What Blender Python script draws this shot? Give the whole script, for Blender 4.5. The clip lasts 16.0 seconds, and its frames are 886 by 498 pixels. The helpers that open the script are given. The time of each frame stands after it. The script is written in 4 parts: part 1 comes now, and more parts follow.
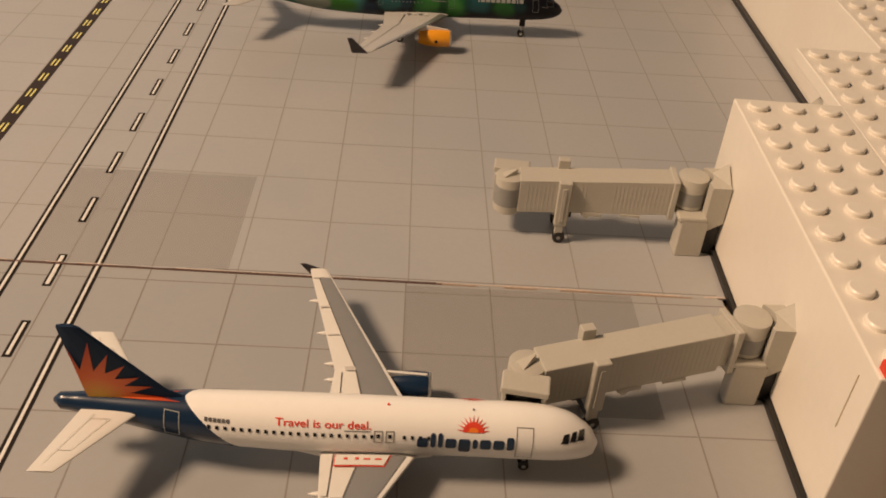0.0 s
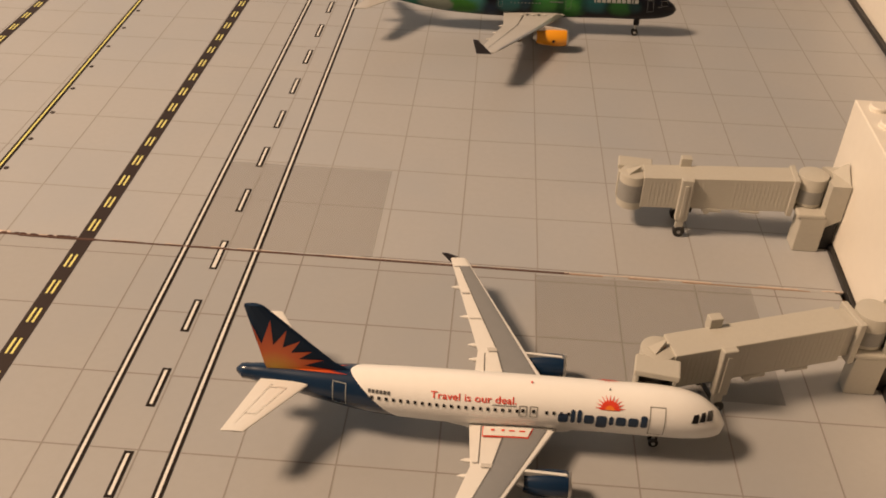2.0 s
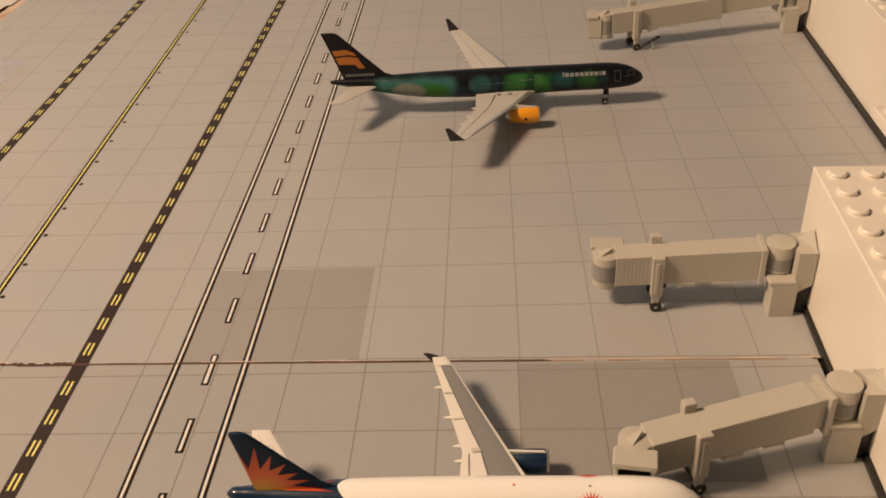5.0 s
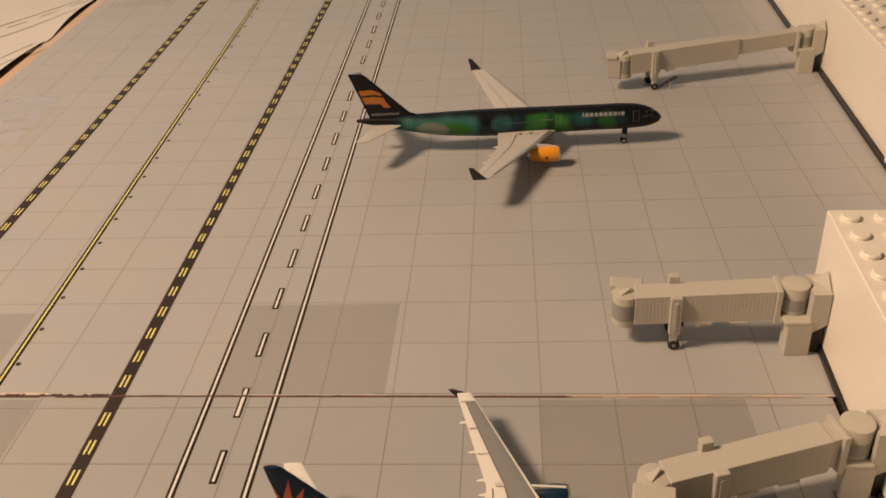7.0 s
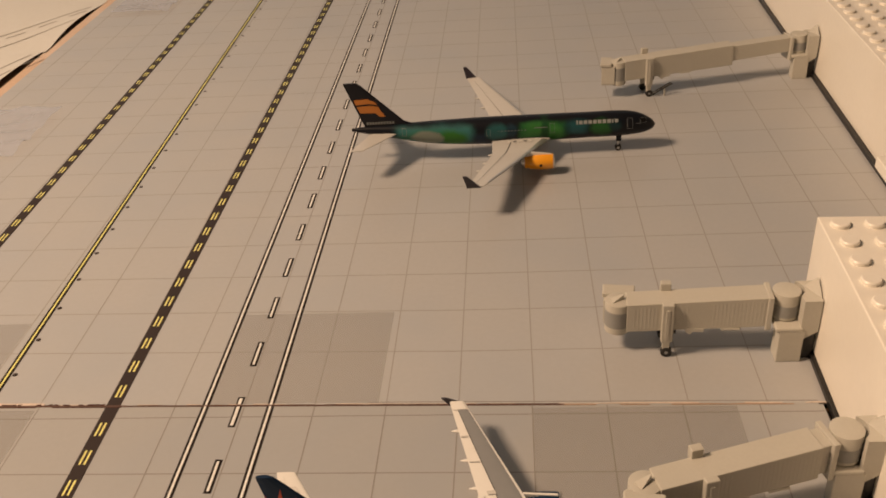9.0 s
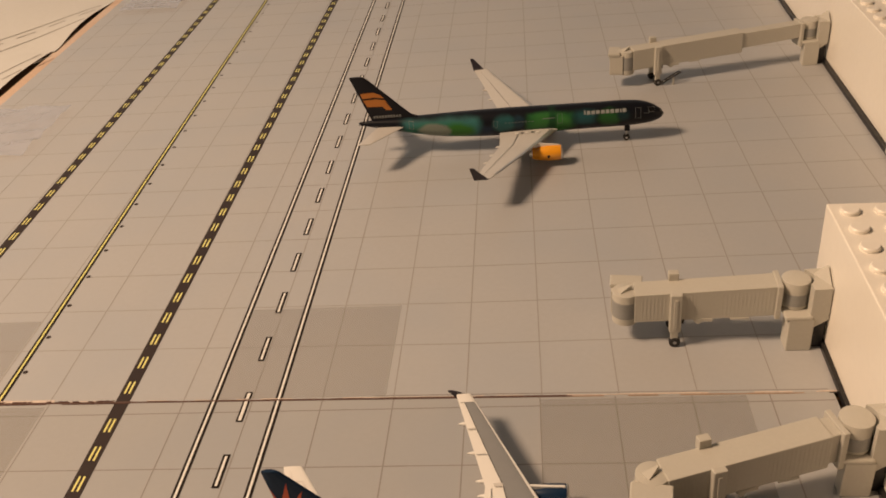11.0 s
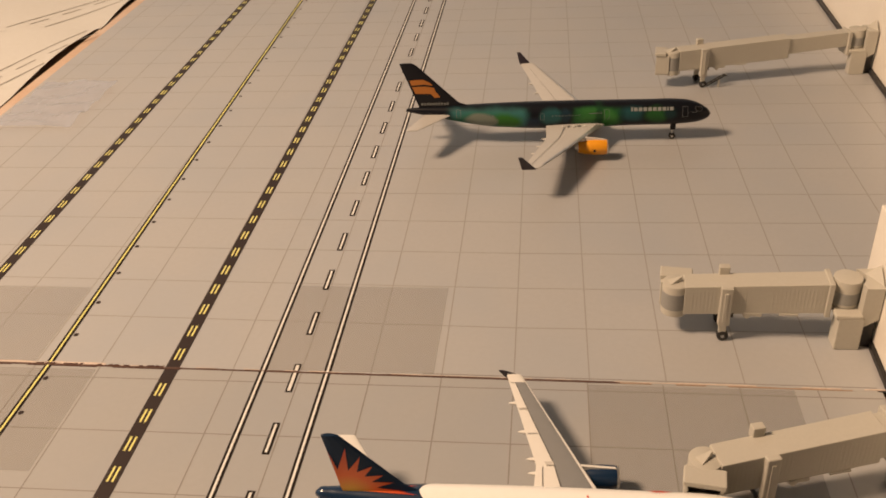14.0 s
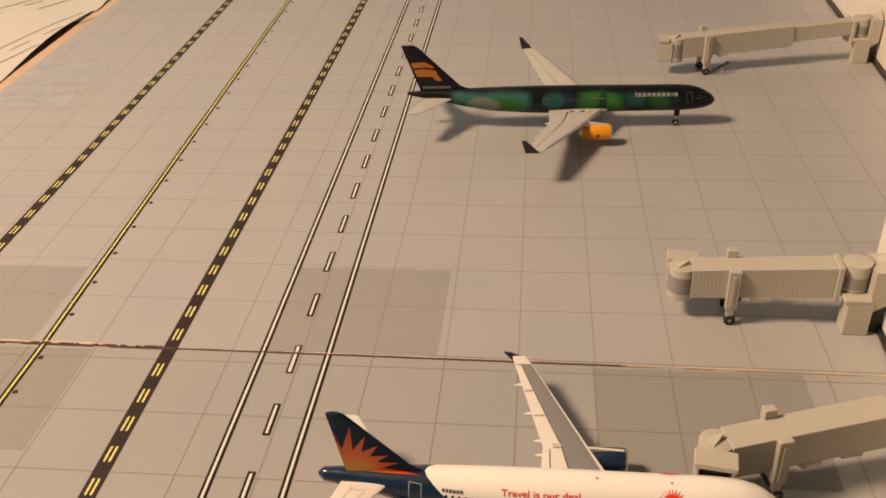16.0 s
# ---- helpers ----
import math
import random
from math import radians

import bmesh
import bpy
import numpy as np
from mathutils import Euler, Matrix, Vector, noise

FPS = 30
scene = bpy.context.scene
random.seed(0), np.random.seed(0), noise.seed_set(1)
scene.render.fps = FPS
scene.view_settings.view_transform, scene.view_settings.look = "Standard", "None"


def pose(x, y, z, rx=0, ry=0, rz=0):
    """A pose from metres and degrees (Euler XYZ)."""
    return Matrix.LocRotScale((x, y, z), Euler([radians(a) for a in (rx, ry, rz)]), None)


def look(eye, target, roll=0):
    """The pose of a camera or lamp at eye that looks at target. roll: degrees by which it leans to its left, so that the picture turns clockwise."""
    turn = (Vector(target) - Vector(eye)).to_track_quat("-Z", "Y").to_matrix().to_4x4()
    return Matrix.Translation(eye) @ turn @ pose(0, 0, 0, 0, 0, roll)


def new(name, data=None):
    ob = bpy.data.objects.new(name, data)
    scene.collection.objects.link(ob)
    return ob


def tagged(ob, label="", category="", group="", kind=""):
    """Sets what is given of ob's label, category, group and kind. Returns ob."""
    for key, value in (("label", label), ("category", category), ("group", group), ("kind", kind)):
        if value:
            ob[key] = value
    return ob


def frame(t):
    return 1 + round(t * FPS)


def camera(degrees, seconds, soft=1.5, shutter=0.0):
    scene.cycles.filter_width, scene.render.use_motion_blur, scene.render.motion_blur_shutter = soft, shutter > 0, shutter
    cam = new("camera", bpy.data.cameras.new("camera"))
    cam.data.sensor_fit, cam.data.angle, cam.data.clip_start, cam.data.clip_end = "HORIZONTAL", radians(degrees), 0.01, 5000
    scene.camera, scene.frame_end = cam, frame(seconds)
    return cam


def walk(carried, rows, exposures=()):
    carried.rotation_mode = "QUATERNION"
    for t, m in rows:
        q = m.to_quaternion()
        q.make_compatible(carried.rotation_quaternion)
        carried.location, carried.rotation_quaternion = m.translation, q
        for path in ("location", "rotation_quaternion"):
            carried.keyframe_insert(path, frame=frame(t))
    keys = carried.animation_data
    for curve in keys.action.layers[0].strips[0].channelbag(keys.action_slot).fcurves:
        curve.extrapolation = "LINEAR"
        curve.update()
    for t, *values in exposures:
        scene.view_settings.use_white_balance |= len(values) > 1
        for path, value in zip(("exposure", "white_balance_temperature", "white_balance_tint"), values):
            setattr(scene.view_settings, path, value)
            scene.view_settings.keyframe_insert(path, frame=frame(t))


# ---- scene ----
cam = camera(52.2, 16.0, soft=1.8)
PATH = [
    (0, (0.08524, -0.16584, 0.12886), (0.09378, -0.00368, 0.01210), 4.66),
    (0.5, (0.08067, -0.17096, 0.13041), (0.08256, -0.01207, 0.00896), 4.32),
    (1, (0.06133, -0.18216, 0.13052), (0.05656, -0.02333, 0.00907), 4.82),
    (1.5, (0.06884, -0.18276, 0.14079), (0.05895, -0.02360, 0.02009), 2.99),
    (2, (0.07357, -0.17881, 0.13826), (0.06392, -0.01883, 0.01862), 1.71),
    (2.5, (0.07887, -0.17892, 0.14489), (0.07133, -0.01844, 0.02577), 1.29),
    (3, (0.08139, -0.18069, 0.14903), (0.07362, -0.01854, 0.03220), 1.04),
    (3.5, (0.07646, -0.18484, 0.15033), (0.06490, -0.02205, 0.03471), -0.10),
    (4, (0.08310, -0.17804, 0.14889), (0.06964, -0.01603, 0.03239), -1.53),
    (4.5, (0.07442, -0.17996, 0.14927), (0.06038, -0.01648, 0.03491), -2.63),
    (5, (0.08273, -0.17570, 0.15283), (0.06964, -0.01028, 0.04120), -3.83),
    (7.5, (0.07955, -0.18231, 0.16061), (0.06276, -0.01369, 0.05437), -3.95),
    (8, (0.07779, -0.18288, 0.15952), (0.06097, -0.01407, 0.05361), -3.93),
    (8.5, (0.08142, -0.18217, 0.16207), (0.06490, -0.01321, 0.05634), -4.14),
    (11, (0.08641, -0.18080, 0.16110), (0.06598, -0.01280, 0.05452), -5.86),
    (11.5, (0.07318, -0.18773, 0.15883), (0.05033, -0.02108, 0.05063), -4.87),
    (12, (0.06907, -0.18778, 0.15496), (0.04499, -0.02149, 0.04647), -4.21),
    (12.5, (0.07397, -0.18679, 0.15851), (0.05013, -0.02020, 0.05043), -3.93),
    (13, (0.06861, -0.18612, 0.15194), (0.04641, -0.01895, 0.04443), -2.89),
    (13.5, (0.07477, -0.18494, 0.15533), (0.05356, -0.01705, 0.04874), -2.85),
    (14, (0.07520, -0.18688, 0.15799), (0.05220, -0.01870, 0.05223), -3.52),
    (14.5, (0.07645, -0.18776, 0.15912), (0.05084, -0.01997, 0.05333), -3.97),
    (15, (0.07513, -0.18792, 0.15786), (0.04931, -0.01997, 0.05239), -3.93),
    (15.5, (0.07843, -0.18411, 0.15624), (0.05452, -0.01591, 0.05071), -3.65),
    (16, (0.07127, -0.18599, 0.15252), (0.05021, -0.01812, 0.04585), -2.63),
]
EXPOSURES = [(0, -0.13), (0.5, -0.13), (1, 0.07), (1.5, 0.15), (2, 0.03), (2.5, -0.07), (3, -0.07), (5, -0.06), (8.5, -0.06), (11, -0.04), (11.5, 0.12), (16, 0.11)]
walk(cam, [(t, look(eye, target, roll)) for t, eye, target, roll in PATH], EXPOSURES)

# ---- light: one warm round room lamp high to the side, two pale unseen walls bouncing cool light ----
world = bpy.data.worlds.new("room_dusk")
scene.world = world
world.use_nodes = True
world.node_tree.nodes["Background"].inputs[0].default_value = (1.0, 0.8, 0.62, 1)
world.node_tree.nodes["Background"].inputs[1].default_value = 0.08
lamp_data = bpy.data.lights.new("room_lamp", "POINT")
lamp_data.shadow_soft_size, lamp_data.energy, lamp_data.color = 0.09, 38.6, (1.0, 0.685, 0.445)
lamp = new("room_lamp", lamp_data)
lamp.location = (-0.455, -0.123, 0.68)

CM = 0.01


# ---- materials ----
def material(name, colour, rough=0.5, vary=0.12, scale=150.0, bump=0.0, metal=0.0, coat=0.0, stain=0.0, second=None, shine=0.5):
    """A paint, paper or plastic with fine grain, larger stains and a little relief."""
    m = bpy.data.materials.new(name)
    m.use_nodes = True
    nt = m.node_tree
    b = nt.nodes["Principled BSDF"]
    b.inputs["Roughness"].default_value = rough
    b.inputs["Metallic"].default_value = metal
    b.inputs["Coat Weight"].default_value = coat
    b.inputs["Coat Roughness"].default_value = 0.15
    b.inputs["Specular IOR Level"].default_value = shine
    tc = nt.nodes.new("ShaderNodeTexCoord")
    fine = nt.nodes.new("ShaderNodeTexNoise")
    fine.inputs["Scale"].default_value, fine.inputs["Detail"].default_value = scale * 10, 4
    wide = nt.nodes.new("ShaderNodeTexNoise")
    wide.inputs["Scale"].default_value, wide.inputs["Detail"].default_value = scale * 0.35, 3
    nt.links.new(tc.outputs["Object"], fine.inputs["Vector"])
    nt.links.new(tc.outputs["Object"], wide.inputs["Vector"])
    mix = nt.nodes.new("ShaderNodeMix")
    mix.data_type = "RGBA"
    dark = [c * (1 - vary) for c in colour]
    mix.inputs["A"].default_value = (*dark, 1)
    mix.inputs["B"].default_value = (*[min(1, c * (1 + vary)) for c in colour], 1)
    nt.links.new(fine.outputs["Fac"], mix.inputs["Factor"])
    out = mix.outputs["Result"]
    over = nt.nodes.new("ShaderNodeMix")
    over.data_type = "RGBA"
    ramp = nt.nodes.new("ShaderNodeMapRange")
    ramp.inputs["From Min"].default_value, ramp.inputs["From Max"].default_value = 0.42, 0.68
    ramp.inputs["To Max"].default_value = 0.25 + stain
    nt.links.new(wide.outputs["Fac"], ramp.inputs["Value"])
    nt.links.new(ramp.outputs["Result"], over.inputs["Factor"])
    nt.links.new(out, over.inputs["A"])
    over.inputs["B"].default_value = (*(second or [c * (1 - vary * 1.3) for c in colour]), 1)
    nt.links.new(over.outputs["Result"], b.inputs["Base Color"])
    if bump:
        bp = nt.nodes.new("ShaderNodeBump")
        bp.inputs["Strength"].default_value, bp.inputs["Distance"].default_value = bump, 0.0002
        nt.links.new(fine.outputs["Fac"], bp.inputs["Height"])
        nt.links.new(bp.outputs["Normal"], b.inputs["Normal"])
    return m


# upper mat lighter and bluer: the sheen on it is put into the colour
MAT_SHEEN = material("printed_concrete", (0.388, 0.388, 0.390), 0.42, 0.05, 60, 0.05, stain=0.4, second=(0.352, 0.366, 0.388), shine=1.0)
MAT_LOWER = material("printed_concrete_lower", (0.345, 0.343, 0.340), 0.42, 0.05, 60, 0.05, stain=0.4, second=(0.315, 0.325, 0.340), shine=1.0)
LINE_GREY = material("joint_print", (0.25, 0.235, 0.22), 0.6)
# same joint print, paled because the upper mat's sheen is painted in
LINE_SHEEN = material("sheen_joint_print", (0.305, 0.292, 0.278), 0.5)
INK_DARK = material("dark_ink", (0.030, 0.019, 0.016), 0.55, shine=0.3)
INK_LINE = material("black_brown_ink", (0.014, 0.009, 0.007), 0.6, shine=0.2)
INK_WHITE = material("white_ink", (0.74, 0.73, 0.70), 0.5)
INK_YELLOW = material("yellow_ink", (0.76, 0.72, 0.24), 0.5)
SEAM_DARK = material("seam_gap", (0.09, 0.048, 0.036), 0.7, 0.5, 90)
SEAM_PALE = material("seam_edge", (0.60, 0.50, 0.43), 0.5, 0.3, 90)
SEAM_TAN = material("seam_tan", (0.34, 0.24, 0.165), 0.6, 0.3, 90)
SEAM_RED = material("torn_paper", (0.065, 0.024, 0.016), 0.8, 0.5, 400)
CARD = material("raw_board_edge", (0.54, 0.39, 0.29), 0.7, 0.2, 60, 0.2, stain=0.5, second=(0.58, 0.48, 0.41))
# brown that stands in for shade between board edge and curled paper
GAP_SHADE = material("dark_brown_gap_shade", (0.26, 0.155, 0.09), 0.8, 0.2, 60, 0.1)
PAPER = material("cream_paper", (0.56, 0.555, 0.53), 0.8, 0.05, 30, 0.1, stain=0.1)
PENCIL = material("faded_grey_print", (0.24, 0.22, 0.20), 0.8)
BRICK_WHITE = material("white_brick_plastic", (0.81, 0.77, 0.69), 0.35, 0.04, 40, 0.03, stain=0.2, second=(0.74, 0.68, 0.60))
FAINT = material("faint_brown_mark", (0.50, 0.42, 0.33), 0.5)
BLACK = material("black_plastic", (0.012, 0.011, 0.011), 0.4)
BRIDGE = material("ivory_resin", (0.47, 0.45, 0.395), 0.55, 0.06, 120, 0.15, stain=0.1)
BELLOWS = material("grey_bellows", (0.28, 0.28, 0.27), 0.6, 0.1, 120, 0.2)
RUBBER = material("black_rubber", (0.018, 0.017, 0.017), 0.6)
PLANE_WHITE = material("white_gloss_enamel", (0.90, 0.89, 0.86), 0.28, 0.03, 60, 0.02, coat=0.3)
PLANE_BLUE = material("deep_blue_enamel", (0.006, 0.024, 0.062), 0.25, 0.08, 60, 0.02, coat=0.4)
FIN_BLUE = material("matt_blue_enamel", (0.006, 0.022, 0.055), 0.55, 0.08, 60, 0.02, shine=0.2)
WING_WHITE = material("wing_white_enamel", (0.70, 0.685, 0.65), 0.35, 0.04, 60, 0.05)
WING_GREY = material("wing_grey_enamel", (0.225, 0.23, 0.235), 0.3, 0.06, 60, 0.05)
BARE = material("bright_metal", (0.62, 0.61, 0.59), 0.3, 0.05, 60, metal=0.8)
RED_INK = material("red_print", (0.72, 0.06, 0.03), 0.4)
ORANGE_INK = material("orange_print", (0.85, 0.22, 0.03), 0.4)
BLUE_INK = material("blue_print", (0.013, 0.032, 0.07), 0.4)
PANEL_INK = material("panel_print", (0.12, 0.12, 0.12), 0.4)
DOOR_INK = material("grey_outline_print", (0.26, 0.25, 0.23), 0.45)
PANEL_SOFT = material("soft_panel_print", (0.52, 0.50, 0.465), 0.45)
EDGE_WHITE = material("bright_edge_enamel", (0.86, 0.85, 0.82), 0.2, 0.03, 60, coat=0.4)
GLASS_INK = material("dark_glazing_print", (0.015, 0.015, 0.017), 0.2)
FIN_ORANGE = material("fin_orange_print", (0.42, 0.15, 0.022), 0.4)
WING_PALE = material("wing_pale_grey_enamel", (0.50, 0.49, 0.47), 0.35, 0.05, 60, 0.05)
AMBER = material("amber_enamel", (0.80, 0.33, 0.015), 0.3, 0.06, 60, coat=0.3)
NIGHT = material("night_black_enamel", (0.008, 0.008, 0.012), 0.3, 0.1, 60, shine=0.25)
TIP = material("dark_wingtip", (0.03, 0.025, 0.035), 0.35)
WORD_INK = material("silver_print", (0.25, 0.265, 0.26), 0.4)
DIM_INK = material("dim_grey_print", (0.16, 0.17, 0.17), 0.4)
PALE_INK = material("pale_print", (0.40, 0.42, 0.40), 0.4)
TABLE = material("brown_table", (0.20, 0.12, 0.06), 0.5, 0.2, 12, 0.1, stain=0.2)
# unseen walls: pale blue chosen to throw cool fill and sheen on the mats
WALL_BOUNCE = material("cool_bounce_paint", (0.52, 0.65, 0.83), 0.9, 0.04, 2)
# for unseen walls and ceiling, darkened to cut bounced light
WALL_DIM = material("bounce_cutting_paint", (0.17, 0.165, 0.16), 0.9, 0.04, 2)
FLOORBOARD = material("dark_floor", (0.13, 0.085, 0.055), 0.6, 0.2, 4)


def film_material(name, tint, cover, rough=0.3, crease=0.3):
    """A thin clear plastic sheet: mostly see-through, a little grey, glossy."""
    m = bpy.data.materials.new(name)
    m.use_nodes = True
    nt = m.node_tree
    b = nt.nodes["Principled BSDF"]
    b.inputs["Base Color"].default_value = (*tint, 1)
    b.inputs["Roughness"].default_value = rough
    b.inputs["Alpha"].default_value = cover
    tc = nt.nodes.new("ShaderNodeTexCoord")
    n = nt.nodes.new("ShaderNodeTexNoise")
    n.inputs["Scale"].default_value, n.inputs["Detail"].default_value = 90, 3
    stretch = nt.nodes.new("ShaderNodeMapping")
    stretch.inputs["Scale"].default_value = (0.35, 1.0, 1.0)
    nt.links.new(tc.outputs["Object"], stretch.inputs["Vector"])
    nt.links.new(stretch.outputs["Vector"], n.inputs["Vector"])
    bp = nt.nodes.new("ShaderNodeBump")
    bp.inputs["Strength"].default_value, bp.inputs["Distance"].default_value = crease, 0.0005
    nt.links.new(n.outputs["Fac"], bp.inputs["Height"])
    nt.links.new(bp.outputs["Normal"], b.inputs["Normal"])
    return m


FILM = film_material("grey_clear_film", (0.20, 0.19, 0.18), 0.36)
FILM_CRINKLED = film_material("crinkled_clear_film", (0.36, 0.38, 0.44), 0.62, 0.14, 1.0)


def aurora_material():
    """Near-black enamel with printed green and teal northern lights along the side."""
    m = bpy.data.materials.new("aurora_enamel")
    m.use_nodes = True
    nt = m.node_tree
    b = nt.nodes["Principled BSDF"]
    b.inputs["Roughness"].default_value, b.inputs["Specular IOR Level"].default_value = 0.34, 0.22
    tc = nt.nodes.new("ShaderNodeTexCoord")
    sep = nt.nodes.new("ShaderNodeSeparateXYZ")
    nt.links.new(tc.outputs["Object"], sep.inputs[0])

    wob = nt.nodes.new("ShaderNodeTexNoise")
    wob.inputs["Scale"].default_value, wob.inputs["Detail"].default_value = 150, 3
    nt.links.new(tc.outputs["Object"], wob.inputs["Vector"])
    place = {}
    for axis, amount in (("X", 0.5 * CM), ("Z", 0.22 * CM)):
        ad = nt.nodes.new("ShaderNodeMath")
        ad.operation = "MULTIPLY_ADD"
        ad.inputs[1].default_value = amount
        nt.links.new(wob.outputs["Fac"], ad.inputs[0])
        sub = nt.nodes.new("ShaderNodeMath")
        sub.operation = "SUBTRACT"
        sub.inputs[1].default_value = amount / 2 + (0.06 * CM if axis == "Z" else 0)
        nt.links.new(sep.outputs[axis], sub.inputs[0])
        nt.links.new(sub.outputs[0], ad.inputs[2])
        place[axis] = ad.outputs[0]

    def soft_box(colour_below, x0, x1, z0, z1, colour, soft=0.12, strength=1.0):
        out = None
        for axis, lo, hi, blur in (("X", x0, x1, soft * 1.5), ("Z", z0, z1, soft * 0.9)):
            for at, up in ((lo, True), (hi, False)):
                mr = nt.nodes.new("ShaderNodeMapRange")
                mr.interpolation_type = "SMOOTHSTEP"
                mr.inputs["From Min"].default_value, mr.inputs["From Max"].default_value = (at - blur) * CM, (at + blur) * CM
                mr.inputs["To Min"].default_value, mr.inputs["To Max"].default_value = (0, 1) if up else (1, 0)
                nt.links.new(place[axis], mr.inputs["Value"])
                if out is None:
                    out = mr.outputs["Result"]
                else:
                    mu = nt.nodes.new("ShaderNodeMath")
                    mu.operation = "MULTIPLY"
                    nt.links.new(out, mu.inputs[0])
                    nt.links.new(mr.outputs["Result"], mu.inputs[1])
                    out = mu.outputs[0]
        mu = nt.nodes.new("ShaderNodeMath")
        mu.operation = "MULTIPLY"
        mu.inputs[1].default_value = strength
        nt.links.new(out, mu.inputs[0])
        mix = nt.nodes.new("ShaderNodeMix")
        mix.data_type = "RGBA"
        nt.links.new(mu.outputs[0], mix.inputs["Factor"])
        if colour_below is None:
            mix.inputs["A"].default_value = (0.006, 0.007, 0.011, 1)
        else:
            nt.links.new(colour_below, mix.inputs["A"])
        mix.inputs["B"].default_value = (*colour, 1)
        return mix.outputs["Result"]

    def soft_disc(colour_below, x, z, rx, rz, colour, soft=0.25, strength=1.0, hollow=0.0):
        """A soft oval, or a ring where it is hollow."""
        cm = nt.nodes.new("ShaderNodeCombineXYZ")
        for axis, mid, r in (("X", x, rx), ("Z", z, rz)):
            mr = nt.nodes.new("ShaderNodeMapRange")
            mr.clamp = False
            mr.inputs["From Min"].default_value, mr.inputs["From Max"].default_value = mid * CM, (mid + r) * CM
            nt.links.new(place[axis], mr.inputs["Value"])
            nt.links.new(mr.outputs["Result"], cm.inputs[axis])
        ln = nt.nodes.new("ShaderNodeVectorMath")
        ln.operation = "LENGTH"
        nt.links.new(cm.outputs[0], ln.inputs[0])
        cr = nt.nodes.new("ShaderNodeValToRGB")
        e = cr.color_ramp.elements
        e[0].position, e[0].color = max(0.0, (1 - soft) / 1.5), (1, 1, 1, 1)
        e[1].position, e[1].color = min(1.0, (1 + soft) / 1.5), (0, 0, 0, 1)
        if hollow:
            q = e.new(max(0.001, (hollow - 0.06) / 1.5))
            q.color = (0, 0, 0, 1)
            q = e.new((hollow + 0.06) / 1.5)
            q.color = (1, 1, 1, 1)
        sc = nt.nodes.new("ShaderNodeMath")
        sc.operation = "DIVIDE"
        sc.inputs[1].default_value = 1.5
        nt.links.new(ln.outputs["Value"], sc.inputs[0])
        nt.links.new(sc.outputs[0], cr.inputs["Fac"])
        mu = nt.nodes.new("ShaderNodeMath")
        mu.operation = "MULTIPLY"
        mu.inputs[1].default_value = strength
        nt.links.new(cr.outputs["Color"], mu.inputs[0])
        mix = nt.nodes.new("ShaderNodeMix")
        mix.data_type = "RGBA"
        nt.links.new(mu.outputs[0], mix.inputs["Factor"])
        nt.links.new(colour_below, mix.inputs["A"])
        mix.inputs["B"].default_value = (*colour, 1)
        return mix.outputs["Result"]

    teal = (0.036, 0.135, 0.135)
    c = soft_box(None, 1.75, 4.75, 0.74, 1.46, teal, 0.16)
    c = soft_disc(c, 3.05, 0.72, 1.45, 0.66, (0.020, 0.110, 0.030), 0.14, 0.45, 0.60)
    c = soft_disc(c, 3.95, 0.98, 0.55, 0.34, (0.030, 0.130, 0.020), 0.30)
    c = soft_disc(c, 2.98, 1.02, 0.60, 0.34, (0.17, 0.19, 0.16), 0.14, 0.9)
    c = soft_box(c, 4.75, 5.35, 0.70, 1.10, (0.010, 0.022, 0.045), 0.14)
    c = soft_disc(c, 5.75, 1.18, 0.42, 0.30, (0.018, 0.075, 0.080), 0.30)
    c = soft_disc(c, 6.30, 1.20, 0.22, 0.26, (0.012, 0.030, 0.045), 0.30)
    c = soft_box(c, 6.62, 8.45, 0.80, 1.46, (0.018, 0.095, 0.028), 0.10)
    c = soft_box(c, 6.85, 7.45, 0.95, 1.42, (0.032, 0.135, 0.034), 0.10)
    c = soft_disc(c, 8.00, 1.02, 0.34, 0.36, (0.042, 0.175, 0.042), 0.35)
    c = soft_disc(c, 7.55, 1.10, 0.16, 0.50, (0.010, 0.045, 0.020), 0.40, 0.8)
    c = soft_box(c, 8.50, 9.20, 0.90, 1.44, (0.016, 0.070, 0.078), 0.14)
    c = soft_disc(c, 9.78, 1.12, 0.42, 0.32, (0.018, 0.085, 0.022), 0.35)
    c = soft_disc(c, 10.35, 1.20, 0.25, 0.22, (0.010, 0.030, 0.034), 0.40)
    nt.links.new(c, b.inputs["Base Color"])
    return m


AURORA = aurora_material()


